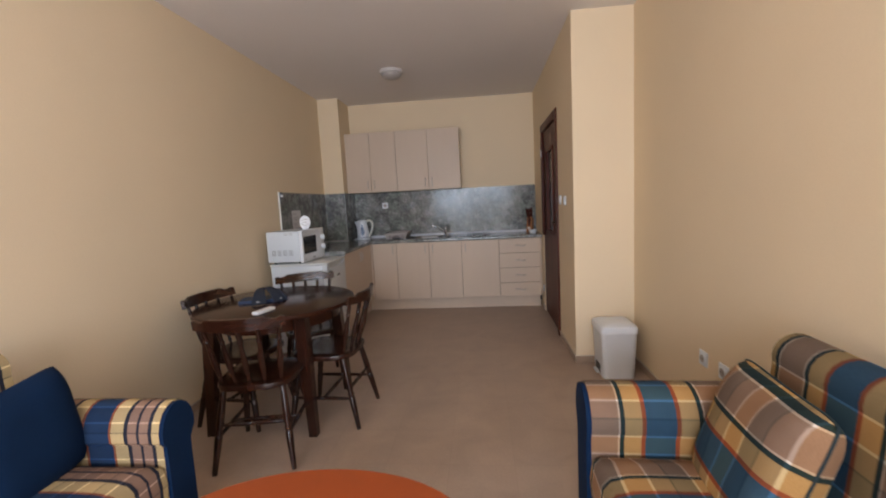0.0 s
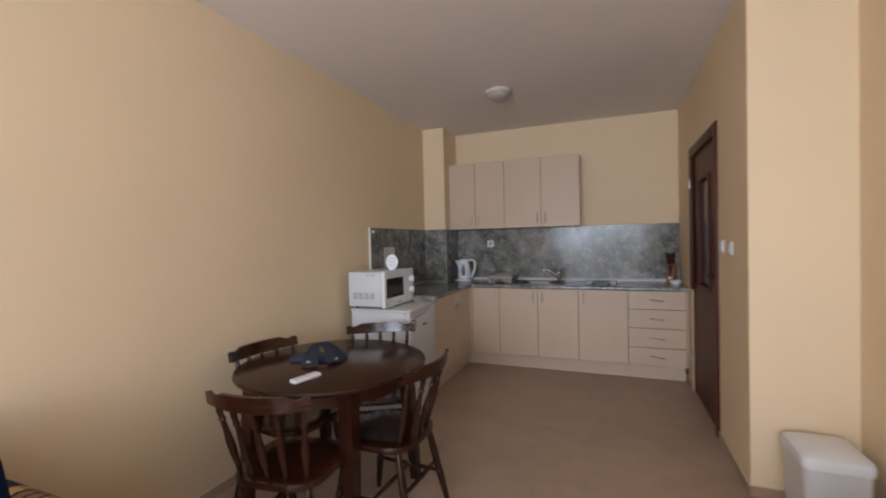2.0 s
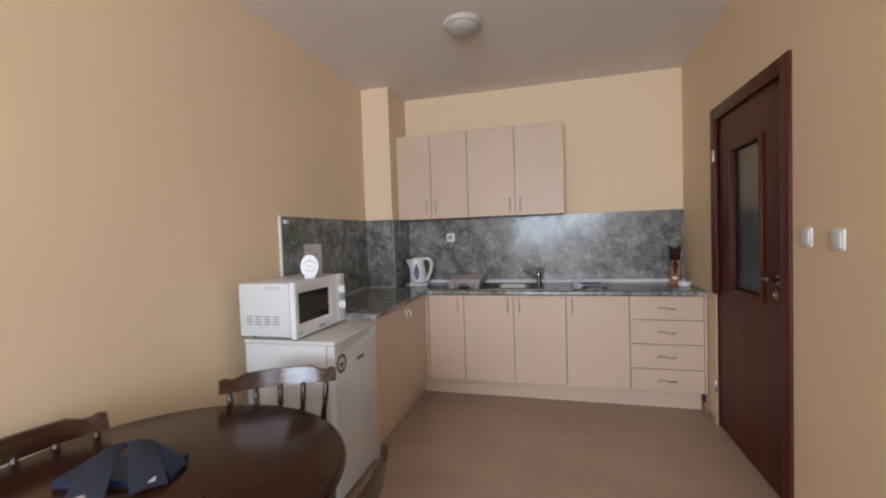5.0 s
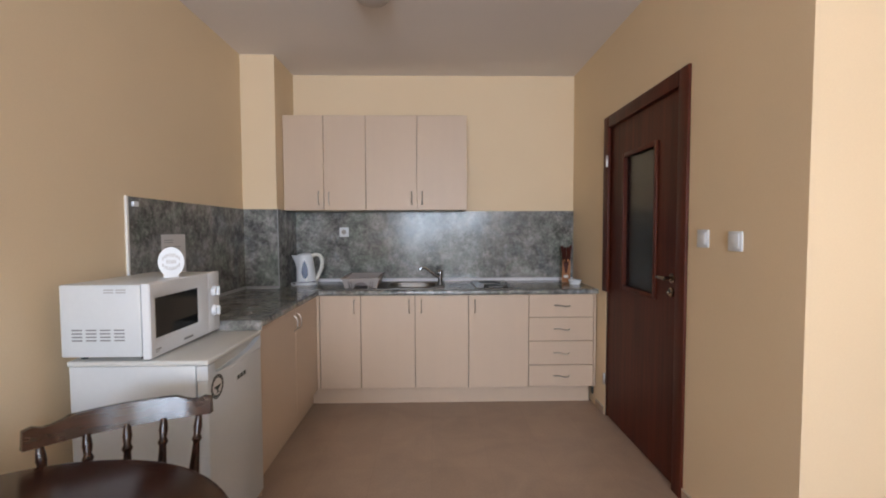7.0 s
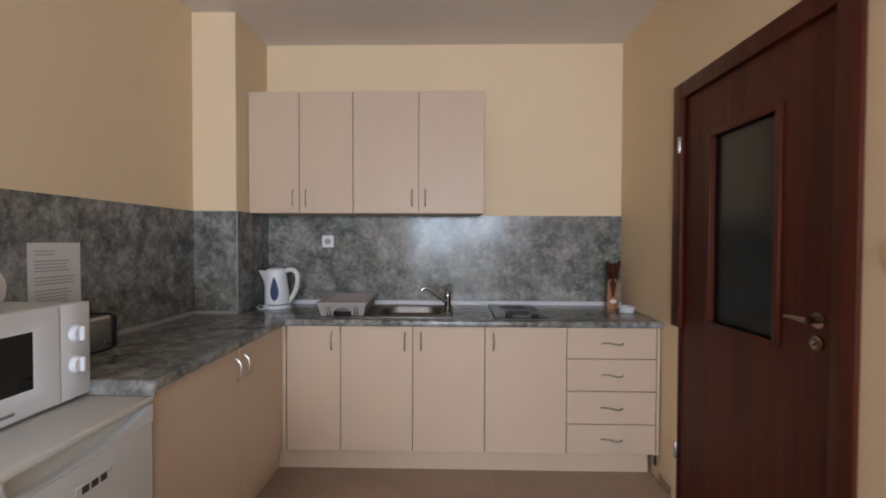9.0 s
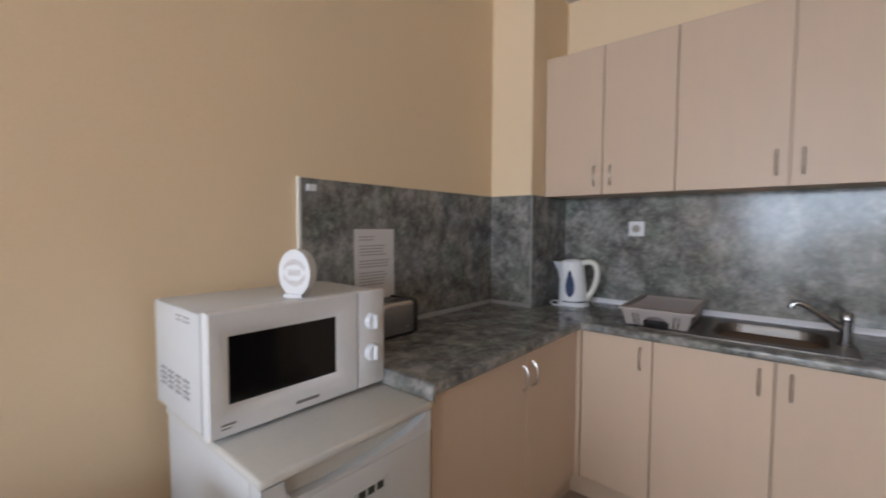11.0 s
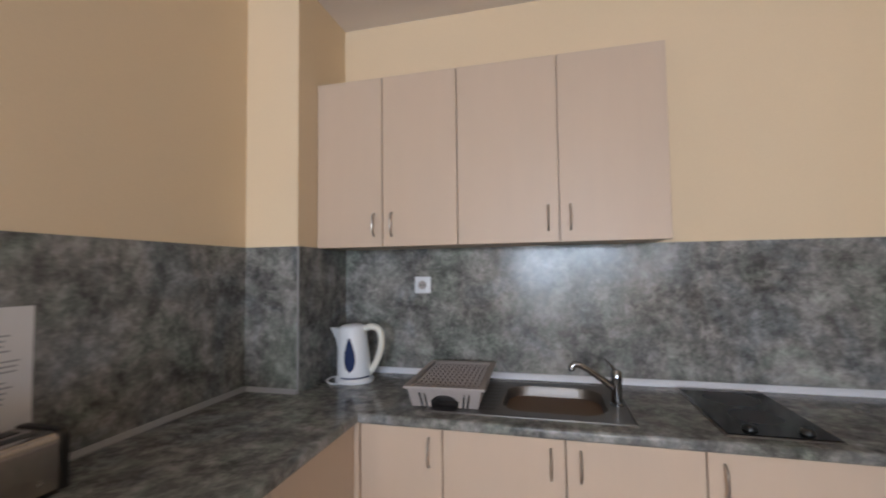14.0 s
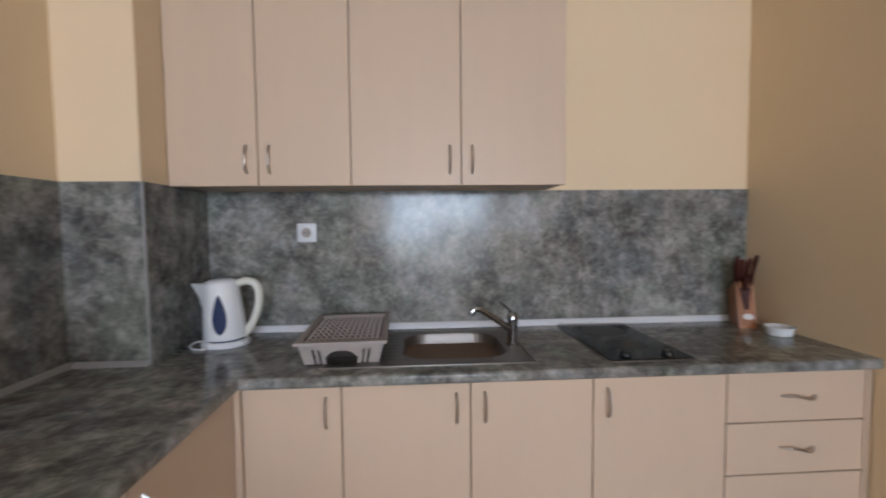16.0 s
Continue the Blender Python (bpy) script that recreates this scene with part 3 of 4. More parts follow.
part("side_edge", prism(bmesh.new(), nose, 5.706, 6.733, lambda a, b, h: (CFX - 0.012 + a, h, b)), STONE, wt)
# worktop end, run 14 mm lower to stand in for the shaded gap
part("end_strip", boxes((XL, CFX - 0.003, 5.7005, 5.7045, CF - 0.014, 0.899)), STONE, wt)
sp = thing("splashback", "grey marbled laminate splashback panels", "splashback")
SZ = 1.514
part("panel", boxes((-0.87, XK, YB - 0.010, YB, 0.90, SZ)), STONE, sp)
part("panel", boxes((XL, XL + 0.010, 5.665, 6.90, 0.90, SZ)), STONE, sp)
part("panel", boxes((XL + 0.010, -0.860, 6.890, 6.90, 0.90, SZ)), STONE, sp)
part("panel", boxes((-0.87, -0.860, 6.90, YB - 0.010, 0.90, SZ)), STONE, sp)
part("edge_strip", boxes((XL, XL + 0.012, 5.655, 5.665, 0.86, SZ + 0.003)), WHITE_EDGE, sp, "white end strip")
part("corner_strip", boxes((-0.864, -0.8575, 6.8875, 6.894, 0.90, SZ)), DULL_STRIP, sp)
lst = [(0.0, 0.9005), (0.020, 0.9005), (0.020, 0.906), (0.006, 0.926), (0.0, 0.926)]
part("seal_strip", prism(bmesh.new(), lst, -0.858, XK, lambda a, b, h: (h, YB - 0.0102 - a, b)), STRIP, sp, "pale grey seal strip")
lsd = [(0.0, 0.9005), (0.016, 0.9005), (0.016, 0.905), (0.005, 0.918), (0.0, 0.918)]
part("seal_strip", prism(bmesh.new(), lsd, 5.67, 6.889, lambda a, b, h: (XL + 0.0102 + a, h, b)), DULL_STRIP, sp)
part("seal_strip", prism(bmesh.new(), lsd, XL + 0.028, -0.861, lambda a, b, h: (h, 6.8898 - a, b)), DULL_STRIP, sp)
solo("adhesive_hook", bevelled(boxes((XL + 0.010, XL + 0.022, 5.688, 5.722, 1.468, 1.492)), 0.005), WHITE_PL, "small white adhesive hook on the splashback", "hook")

# sink: pressed steel sheet with bowl and drainer
sink = thing("sink", "stainless steel inset sink with drainer", "sink")
sx0, sx1, sy0, sy1 = -0.285, 0.425, 6.792, 7.262


def rounded_inside(x, y, x0, x1, y0, y1, r):
    dx = max(x0 + r - x, 0, x - (x1 - r))
    dy = max(y0 + r - y, 0, y - (y1 - r))
    return r - math.hypot(dx, dy) if dx or dy else min(x - x0, x1 - x, y - y0, y1 - y)


sb = bmesh.new()
NX, NY = 120, 80
grid = []
for j in range(NY + 1):
    row = []
    for i in range(NX + 1):
        x, y = sx0 + (sx1 - sx0) * i / NX, sy0 + (sy1 - sy0) * j / NY
        d = rounded_inside(x, y, bx0 + 0.006, bx1 - 0.006, by0 + 0.006, by1 - 0.006, 0.095)
        k = min(1.0, max(0.0, d / 0.016))
        z = 0.9035 - 0.135 * k * k * (3 - 2 * k)
        e = min(x - sx0, sx1 - x, y - sy0, sy1 - y)
        z -= 0.003 if e < 0.002 else 0.0
        if -0.25 < x < -0.04 and 6.84 < y < 7.2:
            z -= 0.0025 * (0.5 + 0.5 * math.sin((y - 6.84) / 0.36 * math.pi * 16))
        row.append(sb.verts.new((x, y, z)))
    grid.append(row)
for j in range(NY):
    for i in range(NX):
        sb.faces.new((grid[j][i], grid[j][i + 1], grid[j + 1][i + 1], grid[j + 1][i]))
part("basin", sb, STEEL, sink)
part("rim", boxes((sx0, sx1 + 0.003, sy0 - 0.003, sy0 + 0.0015, 0.9005, 0.9052), (sx1 - 0.0015, sx1 + 0.003, sy0 + 0.0015, sy1, 0.9005, 0.9052), bevel=0.001), STEEL, sink)
part("drain", turned(bmesh.new(), (0.18, 7.06, 0.7688), (0.18, 7.06, 0.7725), [(0, 0.04), (0.7, 0.04), (1, 0.03)], 20), CHROME, sink)

tap = thing("mixer_tap", "chrome single-lever kitchen mixer tap", "tap", pose(0.394, 7.0, 0.9035))
part("body", turned(bmesh.new(), (0, 0, 0), (0, 0, 0.098), [(0, 0.024), (0.05, 0.024), (0.08, 0.0195), (0.85, 0.0195), (1, 0.021)], 20), CHROME, tap)
part("spout", tube(bmesh.new(), [(0, 0, 0.055), (-0.045, -0.008, 0.088), (-0.10, -0.018, 0.128), (-0.128, -0.023, 0.144), (-0.148, -0.027, 0.148), (-0.158, -0.029, 0.138), (-0.159, -0.029, 0.124)], [0.014, 0.0125, 0.011, 0.011, 0.0115, 0.012, 0.012], 12), CHROME, tap)
lev = turned(bmesh.new(), (0, 0, 0.099), (0, 0, 0.128), [(0, 0.021), (0.7, 0.020), (1, 0.013)], 20)
tube(lev, [(0, 0, 0.118), (-0.012, 0.03, 0.132), (-0.03, 0.075, 0.150)], [0.008, 0.007, 0.005])
part("lever", lev, CHROME, tap)

hob = thing("hob", "black glass two-zone built-in hob", "hob", pose(0.815, 7.02, 0.9))
part("rim", box(bmesh.new(), -0.152, 0.152, -0.252, 0.262, 0.0, 0.005, 0.002, 1), STEEL, hob)
part("glass_top", box(bmesh.new(), -0.147, 0.147, -0.247, 0.257, 0.004, 0.0085, 0.002, 1), BLACKGLASS, hob)
for x in (-0.07, 0.08):
    part("knob", turned(bmesh.new(), (x, -0.20, 0.0085), (x, -0.20, 0.022), [(0, 0.020), (0.2, 0.020), (0.85, 0.017), (1, 0.014)], 18), BLACK, hob)
for y, r in ((-0.07, 0.075), (0.13, 0.09)):
    part("zone_ring", turned(bmesh.new(), (0, y, 0.0085), (0, y, 0.0088), [(0, r), (1, r)], 36), BLACK, hob)

# kettle: oval body, spout to one side, loop handle
ket = thing("kettle", "white plastic electric kettle with a blue water window", "kettle", pose(-0.722, 7.135, 0.9, 0, 0, 8))
part("base", turned(bmesh.new(), (0, 0, 0), (0, 0, 0.022), [(0, 0.088), (0.5, 0.090), (1, 0.080)], 32, 1.0, 0.92), WHITE_PL, ket)
part("base_gap", turned(bmesh.new(), (0, 0, 0.022), (0, 0, 0.027), [(0, 0.072), (1, 0.072)], 32), DEEPBLUE, ket)
body = turned(bmesh.new(), (0, 0, 0.026), (-0.012, 0, 0.245), [(0, 0.076), (0.04, 0.080), (0.4, 0.075), (0.75, 0.068), (0.95, 0.064), (1, 0.060)], 36, 1.0, 0.9)
part("body", body, WHITE_PL, ket)
part("lid", turned(bmesh.new(), (-0.012, 0, 0.244), (-0.013, 0, 0.262), [(0, 0.060), (0.4, 0.056), (0.8, 0.040), (1, 0.010)], 32, 1.0, 0.9), WHITE_PL, ket)
spt = bmesh.new()
rings(spt, [[(-0.045, -0.046, 0.14), (-0.078, 0, 0.13), (-0.045, 0.046, 0.14), (-0.04, 0, 0.155)], [(-0.048, -0.048, 0.20), (-0.094, 0, 0.195), (-0.048, 0.048, 0.20), (-0.045, 0, 0.205)],
            [(-0.045, -0.046, 0.240), (-0.120, 0, 0.245), (-0.045, 0.046, 0.240), (-0.045, 0, 0.243)]])
part("spout", spt, WHITE_PL, ket)
part("handle", tube(bmesh.new(), smooth([(0.040, 0, 0.236), (0.080, 0, 0.249), (0.116, 0, 0.234), (0.128, 0, 0.190), (0.120, 0, 0.130), (0.094, 0, 0.070), (0.066, 0, 0.034)]), 0.0155, 14), IVORY, ket, "ivory plastic handle")
wd = bmesh.new()
drop = [(0.027 * math.sin(math.pi * q) ** 0.6 * (1.3 - 0.8 * q), 0.050 + 0.155 * q) for q in (k / 12 for k in range(13))]
outline = [(w, z) for w, z in drop] + [(-w, z) for w, z in drop[-2:0:-1]]
prism(wd, outline, 0.05, 0.0, lambda a, b, h: (a - 0.006 * (b - 0.03) / 0.2, -math.sqrt(max(0.0, 1 - (a / 0.074) ** 2)) * (0.0725 - 0.058 * (b - 0.035) * 0.9 * 0.75) - 0.0012 + h, b))
part("water_window", wd, DEEPBLUE, ket, "dark blue water window")
part("cable", tube(bmesh.new(), smooth([(-0.08, 0.02, 0.012), (-0.105, -0.01, 0.016), (-0.115, -0.045, 0.010), (-0.09, -0.075, 0.005), (-0.05, -0.085, 0.005)]), 0.0035, 8), WHITE_PL, ket, "white power cable")

# dish rack on the drainer
rk = thing("dish_rack", "grey plastic dish rack on the drainer", "dish rack", pose(-0.225, 7.035, 0.9045, 0, 0, 2) @ Matrix.Diagonal((1, 1.2, 0.8, 1)))


def rack_part(name, bm, material):
    for v in bm.verts:
        k = 0.87 + 0.13 * min(1.0, v.co.z / 0.086)
        v.co.x, v.co.y = v.co.x * k, v.co.y * (0.94 + 0.06 * min(1.0, v.co.z / 0.086))
    return part(name, bm, material, rk)


fb = bmesh.new()
for s in (-1, 1):
    for a, b in ((0.100, 0.132), (0.081, 0.092), (0.058, 0.073)):
        lo, hi = sorted((s * a, s * b))
        box(fb, lo, hi, -0.176, -0.168, 0.0, 0.066)
box(fb, -0.136, 0.136, -0.178, -0.166, 0.066, 0.086)
arch = [(-0.058, 0.068), (-0.058, 0.028)] + arc(0, 0.018, 0.055, 160, 20, 8, 0.040) + [(0.058, 0.028), (0.058, 0.068)]
prism(fb, arch, -0.176, -0.168, lambda a, b, h: (a, h, b))
rack_part("front_wall", fb, GREY_PL)
rack_part("side_wall", boxes((-0.140, -0.132, -0.178, 0.18, 0.0, 0.086)), GREY_PL)
rack_part("side_wall", boxes((0.132, 0.140, -0.178, 0.18, 0.0, 0.086)), GREY_PL)
rack_part("back_wall", boxes((-0.132, 0.132, 0.172, 0.18, 0.0, 0.086)), GREY_PL)
rack_part("rim", bevelled(boxes((-0.150, 0.150, -0.188, -0.166, 0.086, 0.098), (-0.150, 0.150, 0.168, 0.190, 0.086, 0.098), (-0.150, -0.128, -0.166, 0.168, 0.086, 0.098), (0.128, 0.150, -0.166, 0.168, 0.086, 0.098)), 0.003), GREY_PL)
# added board behind the arch; its dark colour stands for the shade inside
rack_part("arch_shade_board", boxes((-0.132, 0.132, -0.050, -0.044, 0.0, 0.074)), PEG_PL)
rack_part("tray", boxes((-0.130, 0.130, -0.168, 0.170, 0.074, 0.082)), PEG_PL)
for i in range(9):
    y = -0.145 + 0.036 * i
    rb = boxes((-0.126, 0.126, y - 0.003, y + 0.003, 0.076, 0.086))
    for k in range(13):
        x = -0.115 + 0.0192 * k
        rings(rb, [[(x - 0.005, y - 0.004, 0.084), (x + 0.005, y - 0.004, 0.084), (x + 0.005, y + 0.004, 0.084), (x - 0.005, y + 0.004, 0.084)], [(x - 0.004, y - 0.003, 0.097), (x + 0.004, y - 0.003, 0.097), (x + 0.004, y + 0.003, 0.097), (x - 0.004, y + 0.003, 0.097)]])
    rack_part("rib", rb, GREY_PL)

# knife block
kn = thing("knife_block", "orange-brown wooden knife block with dark knives", "knife block", pose(1.487, 7.215, 0.9, 0, 0, -20))
part("block", bevelled(prism(bmesh.new(), [(-0.06, 0), (0.055, 0), (0.085, 0.15), (0.0, 0.20)], -0.033, 0.033, lambda a, b, h: (h, a, b)), 0.004), BLOCKWOOD, kn)
part("label", turned(bmesh.new(), (0, -0.0545, 0.05), (0, -0.0575, 0.0505), [(0, 0.021), (1, 0.021)], 20, 1.0, 0.62), PAPER, kn, "white oval sticker")
lean = Vector((0, -0.25, 0.97)).normalized()
for i, (x, y, z, ln) in enumerate(((-0.028, 0.005, 0.195, 0.13), (-0.010, 0.008, 0.195, 0.115), (0.010, 0.008, 0.195, 0.12), (0.029, 0.005, 0.195, 0.135), (-0.02, 0.05, 0.172, 0.12), (0.02, 0.05, 0.172, 0.125), (0.0, -0.02, 0.17, 0.06))):
    x *= 0.8
    p = Vector((x, y, z - 0.01))
    fan = Vector((x * 0.6, 0, 0))
    part("knife", turned(bmesh.new(), p, p + lean * ln + fan, [(0, 0.008), (0.15, 0.010), (0.5, 0.0085), (0.85, 0.0115), (1, 0.007)], 10, 1.0, 0.75), KNIFE, kn)
wedge = [(-0.008, 0.078), (0.008, 0.078), (0.024, 0.172), (-0.024, 0.172)]
part("scissors", prism(bmesh.new(), wedge, 0.0, 1.0, lambda a, b, h: (a, -0.064 + (b - 0.005) * 0.3 + 0.02 * h, b)), KNIFE, kn, "dark red scissors in the front slot")
for x in (-0.014, 0.014):
    loop = [(x + 0.013 * math.cos(q), -0.012 - 0.012 * math.sin(q), 0.197 + 0.026 * math.sin(q)) for q in (2 * math.pi * k / 14 for k in range(15))]
    part("scissor_loop", tube(bmesh.new(), loop, 0.0045, 6), KNIFE, kn)
dish = thing("ashtray", "small white ceramic ashtray on the worktop", "ashtray", pose(1.505, 7.045, 0.9))
part("bowl", turned(bmesh.new(), (0, 0, 0), (0, 0, 0.036), [(0, 0.040), (0.08, 0.044), (0.68, 0.046), (0.76, 0.053), (1.0, 0.054), (1.0, 0.047), (0.35, 0.041)], 28), WHITE_PL, dish)

# ---- fridge, microwave, toaster ----
fr = thing("fridge", "white under-counter fridge with ivory top", "fridge", pose(-0.80, 5.452, 0))
part("body", boxes((-0.236, 0.238, -0.243, 0.243, 0.03, 0.831), bevel=0.004), ENAMEL, fr)
part("top", box(bmesh.new(), -0.242, 0.288, -0.247, 0.247, 0.831, 0.853, 0.007, 3), LID, fr, "ivory plastic fridge top")
dr = part("door", box(bmesh.new(), 0.243, 0.286, -0.243, 0.243, 0.05, 0.772, 0.006, 2), ENAMEL, fr)
crown = [(-0.243, 0.7725), (0.243, 0.7725), (0.243, 0.8295), (0.226, 0.8295), (0.212, 0.819), (0.15, 0.798), (0.05, 0.787), (-0.10, 0.781), (-0.178, 0.785), (-0.192, 0.806), (-0.195, 0.8295), (-0.243, 0.8295)]
part("door_top", prism(bmesh.new(), crown, 0.243, 0.286, lambda a, b, h: (h, a, b)), ENAMEL, dr)
part("handle_recess", prism(bmesh.new(), [(-0.20, 0.775), (0.23, 0.775), (0.23, 0.8294), (-0.20, 0.8294)], 0.244, 0.262, lambda a, b, h: (h, a, b)), LID, dr, "ivory handle recess")
part("badge", box(bmesh.new(), 0.284, 0.2875, -0.03, 0.085, 0.690, 0.720, 0.0015, 1), ENAMEL, dr)
for k in range(3):
    y = -0.012 + k * 0.028
    part("badge_mark", boxes((0.2872, 0.2882, y, y + 0.021, 0.696, 0.715)), STICKER, dr)
stk = part("sticker", turned(bmesh.new(), (0.284, -0.178, 0.728), (0.2862, -0.178, 0.728), [(0, 0.048), (1, 0.048)], 36), STICKER, dr, "round dark green sticker")
part("sticker_face", turned(bmesh.new(), (0.286, -0.178, 0.728), (0.2868, -0.178, 0.728), [(0, 0.034), (1, 0.034)], 32), PAPER, stk)
part("sticker_mark", prism(bmesh.new(), [(-0.028, 0.732), (-0.016, 0.722), (-0.005, 0.716), (-0.005, 0.706), (-0.016, 0.703), (0.016, 0.703), (0.005, 0.706), (0.005, 0.716), (0.016, 0.722), (0.028, 0.732)], 0.2866, 0.2875, lambda a, b, h: (h, a - 0.178, b)), STICKER, stk)
for k in range(14):
    a = 2 * math.pi * (k + 0.5) / 14
    part("sticker_print", turned(bmesh.new(), (0.286, -0.178 + 0.041 * math.cos(a), 0.728 + 0.041 * math.sin(a)), (0.2868, -0.178 + 0.041 * math.cos(a), 0.728 + 0.041 * math.sin(a)), [(0, 0.0022), (1, 0.0022)], 6), PAPER, stk)
for y in (-0.2, 0.2):
    for x in (-0.25, 0.21):
        part("foot", turned(bmesh.new(), (x, y, 0), (x, y, 0.032), [(0, 0.018), (1, 0.016)], 10), BLACK, fr)

mw = thing("microwave", "white microwave oven with dark window, on the fridge", "microwave", pose(-0.875, 5.447, 0.853))
part("body", box(bmesh.new(), -0.168, 0.130, -0.260, 0.250, 0.020, 0.293, 0.006, 2), ENAMEL, mw)
fx = 0.160
wy0, wy1, wz0, wz1 = -0.205, 0.085, 0.078, 0.235
dm = bmesh.new()
o = [(-0.254, 0.010), (0.152, 0.010), (0.152, 0.296), (-0.254, 0.296)]
i1 = [(wy0 - 0.026, wz0 - 0.026), (wy1 + 0.026, wz0 - 0.026), (wy1 + 0.026, wz1 + 0.022), (wy0 - 0.026, wz1 + 0.022)]
i2 = [(wy0, wz0), (wy1, wz0), (wy1, wz1), (wy0, wz1)]
rings(dm, [[(0.131, a, b) for a, b in o], [(fx - 0.004, a, b) for a, b in o], [(fx, a * 0.985, 0.153 + (b - 0.153) * 0.97) for a, b in o], [(fx, a, b) for a, b in i1], [(fx - 0.012, a, b) for a, b in i2]], caps=False)
mdoor = part("door", dm, WHITE_PL, mw)
part("window", boxes((fx - 0.020, fx - 0.0122, wy0 - 0.004, wy1 + 0.004, wz0 - 0.004, wz1 + 0.004)), BLACKGLASS, mdoor, "black glass oven window")
part("name_mark", boxes((fx - 0.001, fx + 0.0008, -0.045, 0.022, 0.030, 0.038)), INK, mdoor)
part("print", boxes((fx - 0.001, fx + 0.0006, -0.228, -0.195, 0.036, 0.041), (fx - 0.001, fx + 0.0006, -0.228, -0.205, 0.028, 0.031)), INK, mdoor)
pn = part("control_panel", box(bmesh.new(), 0.131, fx, 0.155, 0.254, 0.010, 0.296, 0.005, 2), WHITE_PL, mw)
for z in (0.205, 0.112):
    kbm = turned(bmesh.new(), (fx - 0.001, 0.205, z), (fx + 0.016, 0.205, z), [(0, 0.027), (0.3, 0.026), (1, 0.022)], 24)
    box(kbm, fx + 0.012, fx + 0.028, 0.199, 0.211, z - 0.022, z + 0.022, 0.004, 2)
    part("knob", kbm, WHITE_PL, pn)
for k in range(4):
    for j in range(4):
        part("vent_slot", boxes((-0.125 + 0.052 * k, -0.087 + 0.052 * k, -0.2612, -0.259, 0.082 + 0.013 * j, 0.087 + 0.013 * j)), INK, mw)
for x in (0.015, 0.06):
    for z in (0.262, 0.272):
        part("vent_slot", boxes((x - 0.018, x + 0.018, -0.2612, -0.259, z, z + 0.004)), PRINT, mw)
for y in (-0.2, 0.2):
    for x in (-0.13, 0.10):
        part("foot", turned(bmesh.new(), (x, y, 0), (x, y, 0.022), [(0, 0.012), (1, 0.012)], 10), BLACK, mw)

ov = thing("air_freshener", "white oval plastic air freshener on the microwave", "air freshener", pose(-0.79, 5.455, 1.1465, 0, 0, -66))
oval = [(0.049 * math.cos(a), 0.066 + 0.064 * math.sin(a)) for a in (2 * math.pi * i / 32 for i in range(32))]
oval = [(a, max(b, 0.0055)) for a, b in oval]
part("shell", bevelled(prism(bmesh.new(), oval, -0.016, 0.016, lambda a, b, h: (h, a, b)), 0.005, 2, 50), WHITE_PL, ov)
part("base", bevelled(boxes((-0.024, 0.024, -0.028, 0.028, 0.0, 0.010)), 0.003), WHITE_PL, ov)
slots = bmesh.new()
for k in range(-4, 5):
    y, reach = 0.0075 * k, math.sqrt(0.037 ** 2 - (0.0075 * k) ** 2)
    for side in (-1, 1):
        lo, hi = sorted((0.067 + side * max(0.004, reach - 0.015), 0.067 + side * reach))
        box(slots, 0.0158, 0.0165, y - 0.0014, y + 0.0014, lo, hi)
    if abs(k) < 3:
        box(slots, 0.0158, 0.0165, y - 0.0014, y + 0.0014, 0.059, 0.075)
part("slots", slots, GREY_PL, ov, "pale grey slots")

to = thing("toaster", "stainless steel toaster with black ends", "toaster", pose(-1.025, 5.955, 0.9))
prof = [(-0.075, 0.012), (0.075, 0.012), (0.075, 0.115)] + arc(0.055, 0.120, 0.020, 0, 90, 4) + arc(-0.055, 0.120, 0.020, 90, 180, 4) + [(-0.075, 0.115)]
part("shell", prism(bmesh.new(), prof, -0.118, 0.118, lambda a, b, h: (a, h, b)), TOAST_STEEL, to)
capp = [(a * 1.06, (b - 0.07) * 1.06 + 0.07) for a, b in prof]
for a, b in ((-0.135, -0.118), (0.118, 0.135)):
    part("end_cap", bevelled(prism(bmesh.new(), capp, a, b, lambda p, q, h: (p, h, q)), 0.004), BLACK, to, "black plastic end")
part("base", boxes((-0.07, 0.07, -0.12, 0.12, 0.0, 0.013)), BLACK, to)
part("slot", boxes((-0.040, -0.012, -0.09, 0.09, 0.1395, 0.1415)), BLACK, to)
part("slot", boxes((0.012, 0.040, -0.09, 0.09, 0.1395, 0.1415)), BLACK, to)
part("lever", box(bmesh.new(), -0.015, 0.015, 0.134, 0.152, 0.085, 0.098, 0.003), BLACK, to)

nt = thing("notice", "white printed notice sheet on the splashback", "notice", pose(XL + 0.0105, 6.008, 1.178))
sheet = bmesh.new()
rings(sheet, [[(0.0005 + 0.004 * (k / 8) ** 3, y, 0.15 - 0.30 * k / 8) for y in (-0.109, 0.109)] for k in range(9)], caps=False, closed=False)
part("sheet", sheet, PAPER, nt)
random.seed(4)
for k in range(17):
    if k in (2, 7, 11):
        continue
    z = 0.118 - 0.0125 * k
    wdt = 0.085 if k > 1 else 0.05
    part("print_line", boxes((0.0022 + 0.004 * ((0.15 - z) / 0.3) ** 3, 0.0028 + 0.004 * ((0.15 - z) / 0.3) ** 3, -0.085, -0.085 + wdt * random.uniform(1.5, 1.98), z - 0.0022, z + 0.0022)), PRINT, nt)

